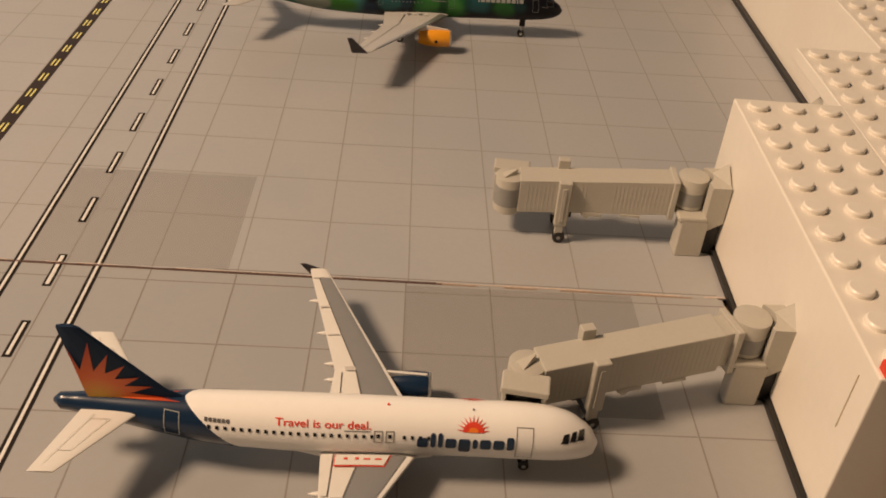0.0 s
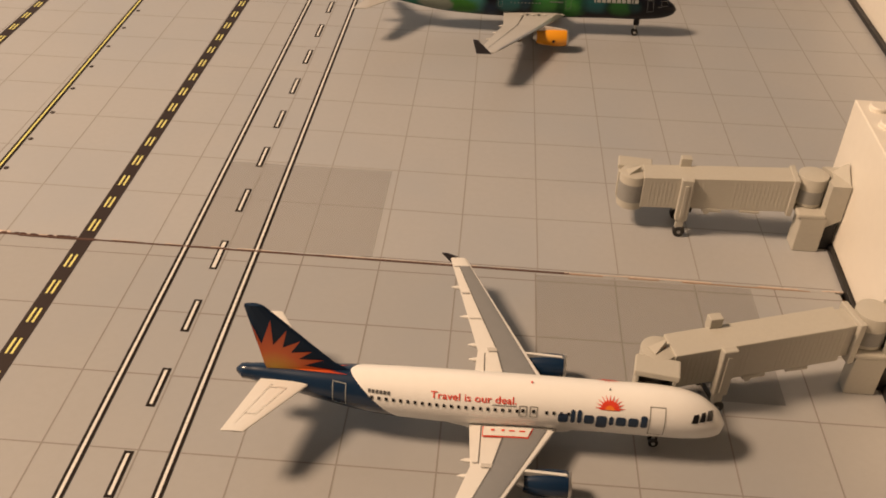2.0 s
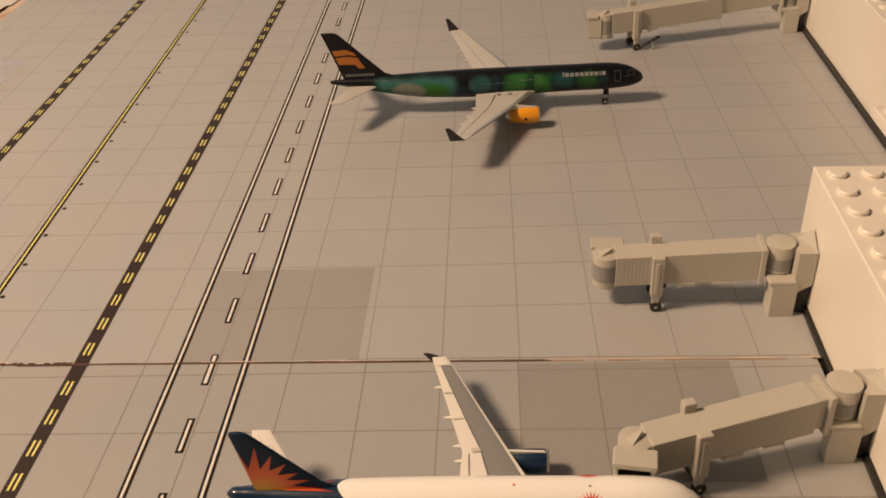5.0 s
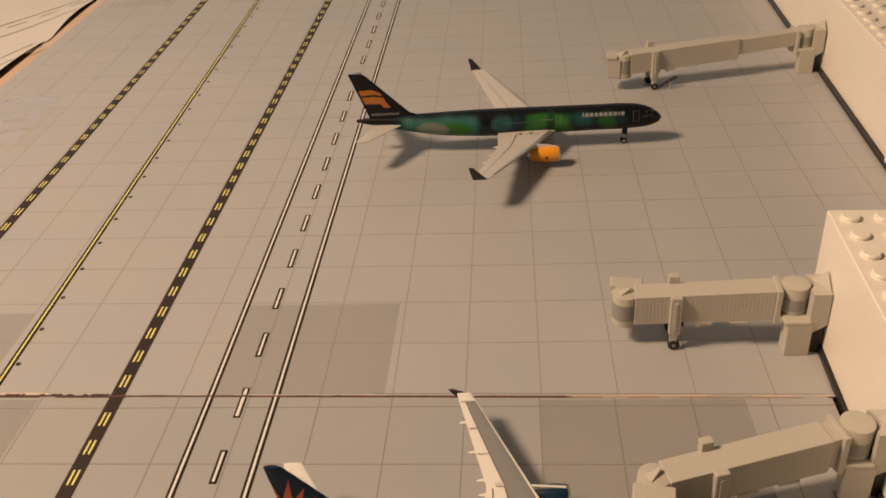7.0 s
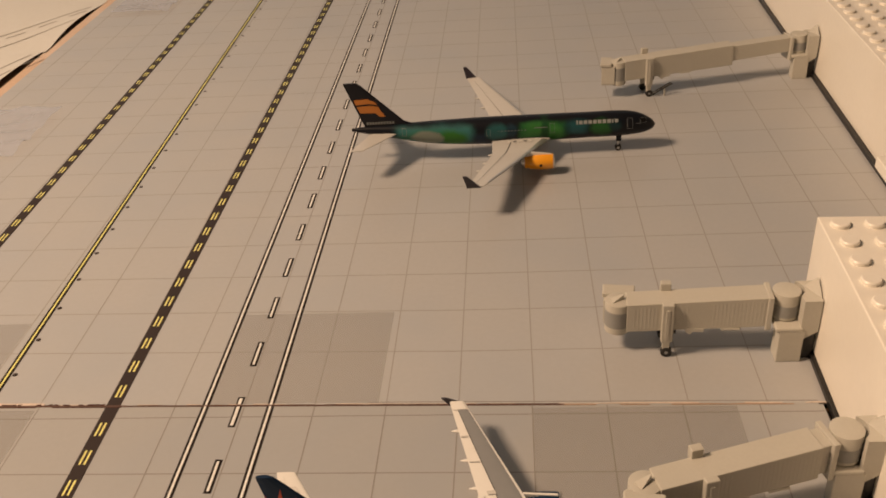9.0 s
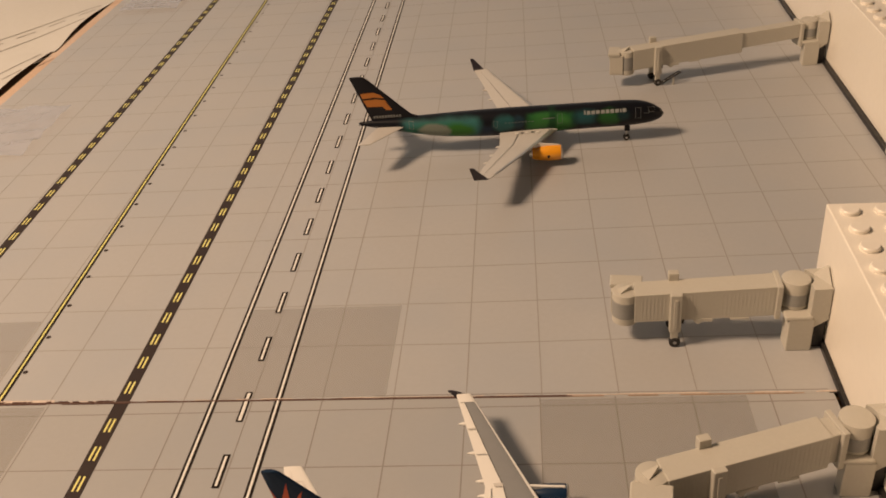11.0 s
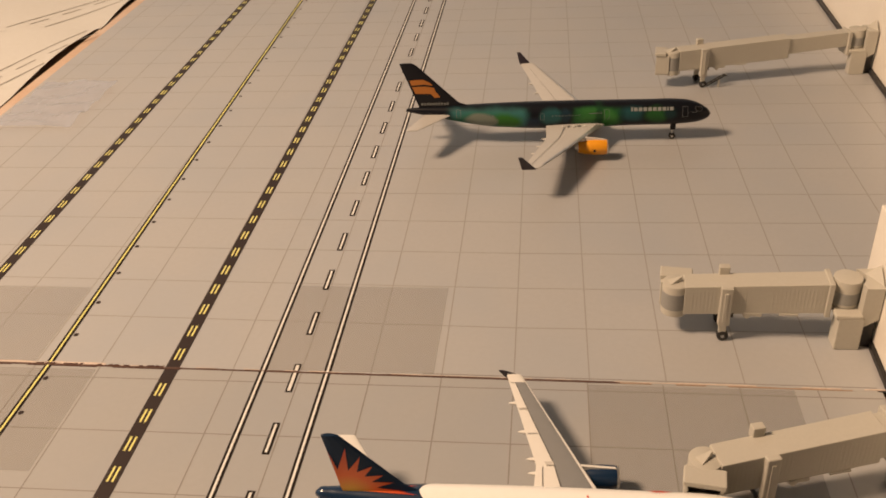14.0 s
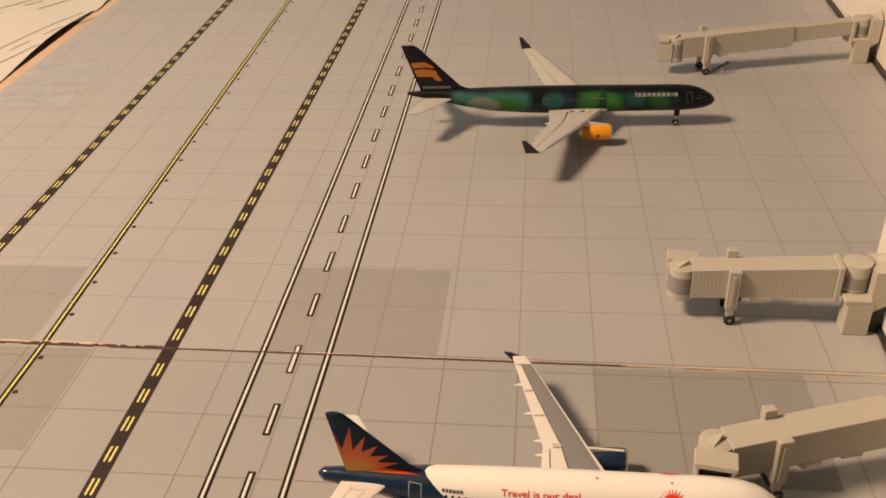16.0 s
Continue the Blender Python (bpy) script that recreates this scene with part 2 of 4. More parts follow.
def sunset_material():
    """The printed sun on a fin: yellow low down, turning orange and red upwards."""
    m = material("sunset_print", (0.75, 0.10, 0.02), 0.4)
    nt = m.node_tree
    b = nt.nodes["Principled BSDF"]
    tc = nt.nodes.new("ShaderNodeTexCoord")
    ds = nt.nodes.new("ShaderNodeVectorMath")
    ds.operation = "DISTANCE"
    ds.inputs[1].default_value = (0.80 * CM, 0, 1.30 * CM)
    nt.links.new(tc.outputs["Object"], ds.inputs[0])
    mr = nt.nodes.new("ShaderNodeMapRange")
    mr.inputs["From Max"].default_value = 1.25 * CM
    nt.links.new(ds.outputs["Value"], mr.inputs["Value"])
    cr = nt.nodes.new("ShaderNodeValToRGB")
    cr.color_ramp.elements[0].color = (0.50, 0.36, 0.02, 1)
    cr.color_ramp.elements[1].color = (0.45, 0.045, 0.012, 1)
    e = cr.color_ramp.elements.new(0.45)
    e.color = (0.62, 0.11, 0.01, 1)
    nt.links.new(mr.outputs["Result"], cr.inputs["Fac"])
    nt.links.new(cr.outputs["Color"], b.inputs["Base Color"])
    return m


SUNSET = sunset_material()


# ---- helpers for building, all in centimetres ----
def thing(name, x, y, z=0.0, turn=0.0, label="", category="", group="", kind=""):
    e = new(name)
    e.empty_display_size = 0.01
    e.matrix_world = pose(x * CM, y * CM, z * CM, 0, 0, turn)
    return tagged(e, label, category, group, kind)


def part(name, bm, mat, parent=None, label="", smooth=False):
    bmesh.ops.remove_doubles(bm, verts=bm.verts, dist=1e-5)
    bmesh.ops.recalc_face_normals(bm, faces=bm.faces)
    bmesh.ops.scale(bm, vec=(CM, CM, CM), verts=bm.verts)
    me = bpy.data.meshes.new(name)
    bm.to_mesh(me)
    bm.free()
    me.materials.append(mat)
    if smooth:
        me.shade_smooth()
        me.set_sharp_from_angle(angle=radians(38))
    ob = new(name, me)
    if parent:
        ob.parent = parent
    return tagged(ob, label)


def box(x0, x1, y0, y1, z0, z1, bevel=0.0, bm=None, segments=2):
    bm = bm or bmesh.new()
    r = bmesh.ops.create_cube(bm, size=1)
    vs = r["verts"]
    for v in vs:
        v.co = Vector(((x0 + x1) / 2 + v.co.x * (x1 - x0), (y0 + y1) / 2 + v.co.y * (y1 - y0), (z0 + z1) / 2 + v.co.z * (z1 - z0)))
    if bevel:
        es = list({e for v in vs for e in v.link_edges})
        bmesh.ops.bevel(bm, geom=es, offset=bevel, segments=segments, profile=0.5, affect="EDGES")
    return bm


def prism(points, lo, hi, axis="z", bm=None):
    """A flat outline given thickness along an axis."""
    bm = bm or bmesh.new()

    def put(p, h):
        return bm.verts.new({"z": (p[0], p[1], h), "y": (p[0], h, p[1]), "x": (h, p[0], p[1])}[axis])

    a, b = [put(p, lo) for p in points], [put(p, hi) for p in points]
    n = len(points)
    bm.faces.new(a), bm.faces.new(b)
    for i in range(n):
        bm.faces.new((a[i], a[(i + 1) % n], b[(i + 1) % n], b[i]))
    return bm


def loft(rings, bm=None, cap=True):
    bm = bm or bmesh.new()
    rows = [[bm.verts.new(p) for p in r] for r in rings]
    for a, b in zip(rows, rows[1:]):
        n = len(a)
        for i in range(n):
            bm.faces.new((a[i], a[(i + 1) % n], b[(i + 1) % n], b[i]))
    if cap:
        bm.faces.new(rows[0]), bm.faces.new(rows[-1])
    return bm


def drum(x, y, z0, z1, r, n=40, bevel=0.0, bm=None, axis="z"):
    def ring(h, q):
        pts = []
        for k in range(n):
            c, s = q * math.cos(2 * math.pi * k / n), q * math.sin(2 * math.pi * k / n)
            pts.append({"z": (x + c, y + s, h), "x": (h, x + c, y + s), "y": (x + c, h, y + s)}[axis])
        return pts

    if bevel:
        return loft([ring(z0, r - bevel), ring(z0 + bevel, r), ring(z1 - bevel, r), ring(z1 - bevel * 0.3, r - bevel * 0.3), ring(z1, r - bevel)], bm)
    return loft([ring(z0, r), ring(z1, r)], bm)


def curve_through(xs, ys, x):
    """A smooth curve through given stations."""
    xs, ys = np.array(xs, float), np.array(ys, float)
    d = np.gradient(ys, xs)
    k = int(np.clip(np.searchsorted(xs, x) - 1, 0, len(xs) - 2))
    h = xs[k + 1] - xs[k]
    t = float(np.clip((x - xs[k]) / h, 0, 1))
    return float((2 * t**3 - 3 * t**2 + 1) * ys[k] + (t**3 - 2 * t**2 + t) * h * d[k] + (-2 * t**3 + 3 * t**2) * ys[k + 1] + (t**3 - t**2) * h * d[k + 1])


# ---- the table, the mats and the room ----
table = part("table", box(-70, 60, -45, 75, -2.6, -0.25, 0.2), TABLE)
tagged(table, "brown wooden table under the airport mats", "table")
# unseen room added round the table; dark floor keeps the bounce low
room = part("floor", box(-166, 206, -166, 106, -78, -75), FLOORBOARD)
tagged(room, "unseen dark floor of the room", "floor", kind="structure")
for leg_x in (-66, 56):
    for leg_y in (-41, 71):
        part("leg", box(leg_x - 2.5, leg_x + 2.5, leg_y - 2.5, leg_y + 2.5, -75, -2.6), TABLE, table)
# added walls: north and west reflect cool light, south and east stay dim
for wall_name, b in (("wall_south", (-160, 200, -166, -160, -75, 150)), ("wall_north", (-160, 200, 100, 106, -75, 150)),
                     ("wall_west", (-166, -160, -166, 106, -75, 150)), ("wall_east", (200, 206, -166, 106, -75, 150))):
    tagged(part(wall_name, box(*b), WALL_BOUNCE if wall_name in ("wall_north", "wall_west") else WALL_DIM), "unseen room wall, painted to steer the bounced light", "wall", kind="structure")
tagged(part("ceiling", box(-166, 206, -166, 106, 150, 156), WALL_DIM), "unseen ceiling, kept dark to cut bounced light", "ceiling", kind="structure")

# ---- printed airport mats ----
def flat(name, x0, x1, y0, y1, mat, parent, top=0.006):
    return part(name, box(x0, x1, y0, y1, -0.01, top), mat, parent)


def repeat(ob, places, parent):
    """More parts on the same mesh, at other places of their mat."""
    for x, y in places:
        o = ob.copy()
        scene.collection.objects.link(o)
        o.parent = parent
        o.location = (x * CM, y * CM, 0)


def slanted(name, x, half, y0, y1, slant, mat, parent, top):
    """A long strip whose line drifts sideways by slant for each centimetre along it."""
    a, b = x + slant * y0, x + slant * y1
    return part(name, prism([(a - half, y0), (a + half, y0), (b + half, y1), (b - half, y1)], -0.01, top), mat, parent)


def lined_strip(parent, x, y0, y1, half, core, ink, name, slant=0.0):
    """A long painted line with a dark outline on both sides."""
    slanted(name, x, half, y0, y1, slant, INK_LINE, parent, 0.012)
    slanted("line_core", x, core, y0, y1, slant, ink, parent, 0.016)


def edge_up(x):
    """Where the upper mat ends along the joint, in its own frame."""
    return 0.03 - 0.0157 * x


def edge_down(x):
    return -0.03 - 0.0101 * x


def taxiway(parent, near, far, dash_first, dash_count, dot_first, dot_step, dot_count, pair_first, pair_step, pair_count, drift):
    for x in (-0.25, 1.56):
        lined_strip(parent, x, near(x), far(x), 0.100, 0.031, INK_WHITE, "white_line")
    y0, y1 = near(-6.54), far(-6.54)
    slanted("yellow_line_border", -6.54, 0.105, y0, y1, -0.020 * drift, INK_LINE, parent, 0.012)
    slanted("yellow_line", -6.54, 0.029, y0, y1, -0.020 * drift, INK_YELLOW, parent, 0.016)
    rim = flat("dash_rim", 0.58, 0.77, 0, 1.12, INK_LINE, parent, 0.012)
    core = flat("dash_core", 0.643, 0.707, 0.065, 1.055, INK_WHITE, parent, 0.016)
    for ob in (rim, core):
        ob.location.y = dash_first * CM
        repeat(ob, [(0, dash_first + 2.3 * k) for k in range(1, dash_count)], parent)
    dot = part("dot", drum(-6.33, 0, -0.01, 0.012, 0.075, 16), INK_DARK, parent)
    dot.location = (-0.017 * drift * dot_first * CM, dot_first * CM, 0)
    repeat(dot, [(-0.017 * drift * (dot_first + dot_step * k), dot_first + dot_step * k) for k in range(1, dot_count)], parent)
    for band_x, slant in ((-2.87, 0.003 * drift), (-10.45, -0.008 * drift)):
        slanted("dark_band", band_x, 0.2, near(band_x), far(band_x), slant, INK_DARK, parent, 0.012)
        for side in (-0.065, 0.065):
            bar = flat("yellow_dash", band_x + side - 0.027, band_x + side + 0.027, -0.25, 0.25, INK_YELLOW, parent, 0.016)
            bar.location = (slant * pair_first * CM, pair_first * CM, 0)
            repeat(bar, [(slant * (pair_first + pair_step * k), pair_first + pair_step * k) for k in range(1, pair_count)], parent)


upper = thing("airport_mat", 0, 0, 0, 0.4, "large grey printed apron mat with taxiway lines lying on the table", "mat")
part("sheet", prism([(-17.5, edge_up(-17.5)), (24.5, edge_up(24.5)), (24.5, 62), (-17.5, 62)], -0.06, 0.0), MAT_SHEEN, upper)
for k in range(-12, 8):
    x = 6.66 + (1.995 if k > 0 else 1.945) * k
    if x > -17.4:
        flat("joint_line", x - 0.017, x + 0.017, edge_up(x), 62, LINE_SHEEN, upper, 0.003)
for k in range(0, 30):
    y = 2.17 + 2.0 * k
    rise = 0.022 * 24 * max(0.0, 1 - k / 12)
    part("joint_line", prism([(-17.4, y + rise - 0.017), (6.6, y - 0.017), (21.85, y - 0.017), (21.85, y + 0.017), (6.6, y + 0.017), (-17.4, y + rise + 0.017)], -0.01, 0.0025), LINE_SHEEN, upper)
taxiway(upper, edge_up, lambda x: 62, 1.66, 26, 1.47, 1.655, 36, 0.65, 1.09, 55, 1)
flat("dash_rim", 0.58, 0.77, 0.05, 0.33, INK_LINE, upper, 0.012)
flat("dash_core", 0.632, 0.718, 0.05, 0.275, INK_WHITE, upper, 0.016)

lower = thing("airport_mat", 0, 0, 0, 0.08, "second grey printed apron mat butted against the first", "mat")
part("sheet", prism([(-17.5, -32), (16.0, -32), (16.0, edge_down(16)), (-17.5, edge_down(-17.5))], -0.06, 0.0), MAT_LOWER, lower)
for k in range(-11, 6):
    x = 4.72 + 1.94 * k
    flat("joint_line", x - 0.017, x + 0.017, -32, edge_down(x), LINE_GREY, lower, 0.003)
for k in range(0, 15):
    y = -0.45 - 2.04 * k
    flat("joint_line", -17.4, 15.97, y - 0.017, y + 0.017, LINE_GREY, lower, 0.0025)
taxiway(lower, lambda x: -32, edge_down, -30.74, 13, -29.95, 1.4, 22, -31.79, 1.03, 31, 0)
flat("dash_rim", 0.58, 0.77, -0.84, -0.05, INK_LINE, lower, 0.012)
flat("dash_core", 0.632, 0.718, -0.785, -0.05, INK_WHITE, lower, 0.016)

# the open joint between the two mats, with its worn paper edges
seam = thing("mat_joint", 0, 0, 0, -0.5, "dark worn joint line between the two mats", "joint", kind="structure")
random.seed(4)


def ragged(x0, x1, base, least, most, top, keep=1.0, step=(0.25, 0.8)):
    """A thin strip of torn edge, in short uneven lengths."""
    bm = bmesh.new()
    x, w0 = x0, random.uniform(least, most)
    while x < x1:
        w, w1 = random.uniform(*step), random.uniform(least, most)
        if random.random() < keep:
            prism([(x, base), (x + w, base), (x + w, base + w1), (x, base + w0)], -0.02, top + random.uniform(0, 0.002), bm=bm)
        x, w0 = x + w, w1
    return bm


part("gap_strip", ragged(-17.5, 9.4, -0.032, 0.045, 0.075, 0.011), SEAM_DARK, seam)
part("torn_edge", ragged(-17.5, -5.0, 0.03, 0.05, 0.10, 0.014), SEAM_PALE, seam)
part("torn_edge", ragged(-5.0, 9.3, 0.035, 0.008, 0.03, 0.014, 0.6), SEAM_PALE, seam)
part("torn_edge", ragged(-17.5, -2.0, -0.062, 0.01, 0.03, 0.015, 0.7), SEAM_RED, seam, "reddish brown raw paper edge")
bm = bmesh.new()
for k in range(22):
    x = -7.4 + 4.2 * random.random()
    prism([(x, 0.02), (x + random.uniform(0.05, 0.25), 0.015), (x + random.uniform(0.1, 0.2), 0.055 + random.uniform(0, 0.03)), (x + 0.02, 0.055)], -0.02, 0.017 + 0.0004 * k, bm=bm)
part("torn_flake", bm, SEAM_RED, seam, "torn reddish brown paper flakes")
part("joint_filler", box(9.3, 15.9, -0.04, 0.04, -0.05, 0.002), MAT_LOWER, seam)
part("joint_line", box(4.2, 15.9, 0.105, 0.135, -0.02, 0.004), LINE_GREY, seam)
part("closed_joint", ragged(9.3, 15.9, -0.035, 0.03, 0.05, 0.010, keep=0.85), SEAM_TAN, seam, "thin tan line of the closed joint")
part("closed_lip", ragged(9.3, 15.9, 0.02, 0.02, 0.05, 0.012, keep=0.6), SEAM_PALE, seam)


def film_patch(x0, x1, y0, y1, mat, label, wobble=0.0, top=0.008):
    bm = bmesh.new()
    nx, ny = 24, 24
    grid = [[bm.verts.new((x0 + (x1 - x0) * i / nx, y0 + (y1 - y0) * j / ny,
                           top + wobble * (0.5 + 0.5 * noise.noise((i * 0.10, j * 0.34, x0)) + 0.25 * noise.noise((i * 0.5, j * 0.6, x0 + 9))))) for j in range(ny + 1)] for i in range(nx + 1)]
    for i in range(nx):
        for j in range(ny):
            bm.faces.new((grid[i][j], grid[i + 1][j], grid[i + 1][j + 1], grid[i][j + 1]))
    ob = part("plastic_film", bm, mat, None, smooth=True)
    ob.visible_shadow = False
    return tagged(ob, label, "film", "film patches on the mats")


film_patch(-0.34, 4.5, 0.06, 4.17, FILM, "grey see-through film square stuck over the apron mat")
film_patch(8.6, 13.84, -4.1, -0.20, FILM, "grey see-through film rectangle stuck beside the mat joint")
film_patch(-16.5, -7.0, 0.1, 3.9, FILM, "large grey see-through film sheet over the taxiway edge")
film_patch(-12.5, -5.05, -4.0, -0.12, FILM, "grey see-through film sheet over the lower mat")
film_patch(-17.2, -13.5, 16.1, 21.4, FILM_CRINKLED, "crinkled clear film at the outer mat edge", 0.30)
film_patch(-16.9, -13.2, 36.5, 42.0, FILM_CRINKLED, "crinkled clear film further along the mat edge", 0.25)

# raw board edge and the paper sheets beyond it
edge = thing("board_edge", -17.5, 0, 0, 0.45, "raw orange-brown cardboard strip along the mat edge", "board")
part("strip", box(-0.62, -0.0, -32, 62, -0.2, -0.03, 0.02), CARD, edge)
# added strip: paints the shaded gap beside the cardboard dark brown
part("shadow_gap_strip", box(-1.6, -0.62, -32, 62, -0.24, -0.17), GAP_SHADE, edge, "dark brown strip standing in for the shaded gap beside the cardboard")


def paper_sheet(x_edge, y0, y1, lean, lift, seed, label, first=0.52, last=1.0):
    """A loose sheet whose long edge curls up a little, with faint printed lines."""
    sheet = thing("paper_sheet", x_edge, y0, 0, lean, label, "paper", "paper sheets beside the mats")

    def curl(v):
        return math.sin(math.pi * (v - first) / (last - first)) if first < v < last else 0.0

    def height(u, v):
        near = max(0.0, 1 - u / 5.0) ** 2
        return 0.02 + lift * near * (0.1 + 0.9 * curl(v)) + 0.10 * noise.noise((u * 0.2, v * 3, seed))

    def patch(u0, u1, v0, v1, off, slant=0.0, nu=40, nv=24):
        bm = bmesh.new()
        g = []
        for i in range(nu + 1):
            row = []
            for j in range(nv + 1):
                u, v = u0 + (u1 - u0) * i / nu, v0 + (v1 - v0) * j / nv
                v2 = v + slant * u
                row.append(bm.verts.new((-u - 1.2 * lift * curl(min(1, v2)) * max(0.0, 1 - u / 5.0), v2 * (y1 - y0), height(u, min(1, max(0, v2))) + off)))
            g.append(row)
        for i in range(nu):
            for j in range(nv):
                bm.faces.new((g[i][j], g[i + 1][j], g[i + 1][j + 1], g[i][j + 1]))
        return bm

    part("sheet", patch(0, 30, 0, 1, 0), PAPER, sheet, smooth=True)

    def line(name, x0, y_a, x1, y_b, w):
        """A thin printed stroke between two places on the table, laid on the sheet."""
        bm, n = bmesh.new(), 24
        back = Matrix.Rotation(radians(-lean), 2)
        row = []
        for k in range(n + 1):
            x, y = x0 + (x1 - x0) * k / n, y_a + (y_b - y_a) * k / n
            q = back @ Vector((x - x_edge, y - y0))
            h = height(-q.x, min(1, max(0, q.y / (y1 - y0)))) + 0.02
            row.append((bm.verts.new((q.x - w / 2, q.y, h)), bm.verts.new((q.x + w / 2, q.y, h))))
        for (a, b), (c, d) in zip(row, row[1:]):
            bm.faces.new((a, b, d, c))
        return part(name, bm, PENCIL, sheet)

    return line


line = paper_sheet(-18.02, 8.0, 29.9, 1.0, 0.16, 1.0, "cream paper sheet with grey printed lines and a curled edge")
line("printed_line", -24.6, 10.4, -18.80, 29.4, 0.10)
line("printed_line", -22.9, 12.2, -18.62, 23.9, 0.10)
for k in range(-4, 3):
    line("printed_dash", -19.86 + 0.76 * k, 23.24 + 2.15 * k, -19.40 + 0.76 * k, 24.5 + 2.15 * k, 0.10)
line = paper_sheet(-18.2, 29.8, 50.0, 1.0, 0.16, 7.0, "second cream paper sheet with grey lines lying behind", 0.04, 0.45)
line("printed_line", -24.3, 30.4, -18.9, 38.4, 0.12)
line("printed_line", -21.9, 30.4, -18.7, 35.3, 0.12)
for k in range(4):
    line("printed_dash", -23.1 + 1.2 * k, 30.9 + 1.8 * k, -22.4 + 1.2 * k, 31.9 + 1.8 * k, 0.12)

# ---- white brick terminal ----
STUD = 0.88


def stud_mesh(bm, x, y, z, r=0.245, h=0.11, n=20):
    def ring(q, zz):
        return [(x + q * math.cos(2 * math.pi * k / n), y + q * math.sin(2 * math.pi * k / n), zz) for k in range(n)]

    return loft([ring(r, z), ring(r, z + h - 0.03), ring(r - 0.03, z + h)], bm)


def terminal_block(name_label, x0, x1, y0, y1, top, nx, ny, lip, turn=0.0):
    b = thing("toy_terminal", x0, y1, 0, turn, name_label, "terminal", "toy terminal blocks")
    w, d = x1 - x0, y1 - y0
    part("wall_block", box(0, w, -d, 0, 0.16, top, 0.035), BRICK_WHITE, b)
    part("base_plate", box(-lip, w, -d, 0 + (0.25 if lip else 0), -0.05, 0.16, 0.01), BLACK, b, "black base plate")
    stud = part("stud", stud_mesh(None, 0, 0, 0), BRICK_WHITE, b, smooth=True)
    first = True
    j0 = max(0, int((d - ny * STUD) / STUD)) if turn else 0
    for i in range(nx):
        for j in range(ny):
            at = ((0.47 + 0.855 * i) * CM, -(0.47 + STUD * (j0 + j)) * CM, top * CM)
            if first:
                stud.location, first = at, False
                continue
            o = stud.copy()
            scene.collection.objects.link(o)
            o.parent = b
            o.location = at
    return b


TOP = 3.52
terminal_block("white toy brick terminal block with studded roof", 16.31, 18.96, -6.45, 3.30, TOP, 3, 11, 0.10, -1.9)
roof_plate = thing("toy_terminal", 18.98, 6.72, 0, -1.0, "white studded toy roof plate bridging the two terminal blocks", "terminal", "toy terminal blocks")
part("plate", box(0, 9.0, -13.1, 0, TOP - 0.36, TOP, 0.03), BRICK_WHITE, roof_plate)
plate_stud = part("stud", stud_mesh(None, 0, 0, 0), BRICK_WHITE, roof_plate, smooth=True)
for i in range(10):
    for j in range(14):
        at = Vector((0.42 + 0.855 * i, -(0.47 + STUD * j), TOP)) * CM
        if i + j == 0:
            plate_stud.location = at
            continue
        o = plate_stud.copy()
        scene.collection.objects.link(o)
        o.parent = roof_plate
        o.location = at
long_wall = terminal_block("long white toy brick terminal wall with studded roof", 23.035, 29.0, 7.0, 60.0, TOP, 5, 30, 0.16, -1.7)
part("low_wall", box(0, 5.9, -66, -53.02, 0.16, TOP - 0.37, 0.03), BRICK_WHITE, long_wall)
part("base_plate", box(-0.16, 5.9, -66, -53.01, -0.05, 0.155, 0.01), BLACK, long_wall, "black base plate")
bracket = thing("wall_bracket", 20.12, 6.60, 0, -1.7, "ivory resin bracket with a pointed top under the roof plate", "bracket")
part("post", box(-0.34, 0, -0.30, 0.30, 0.0, 1.80, 0.03), BRIDGE, bracket)
part("peak", loft([[(0, -0.28, 1.795), (0, 0.25, 1.795), (-0.30, 0.10, 1.795)], [(0, 0.0, 2.22), (0, 0.02, 2.22), (-0.02, 0.01, 2.22)]]), BRIDGE, bracket)
tagged(part("brick_joint", box(15.985, 16.03, -5.92, -5.905, 1.9, 3.1), FAINT), "thin grey joint line on the terminal wall", "joint", kind="structure")
roof_tile = part("roof_tile", box(16.06, 16.28, -6.44, -6.18, TOP, TOP + 0.20, 0.02), RED_INK)
tagged(roof_tile, "small red plastic tile clipped on the terminal roof", "toy brick")


# ---- passenger boarding bridges ----
def sloped(x0, x1, half, lo0, hi0, lo1, hi1, bevel=0.02):
    """A straight box whose floor and roof run at a slope."""
    bm = loft([[(x, -half, lo), (x, half, lo), (x, half, hi), (x, -half, hi)] for x, lo, hi in ((x0, lo0, hi0), (x1, lo1, hi1))])
    bmesh.ops.recalc_face_normals(bm, faces=bm.faces)
    bmesh.ops.bevel(bm, geom=list(bm.edges), offset=bevel, segments=2, profile=0.5, affect="EDGES")
    return bm


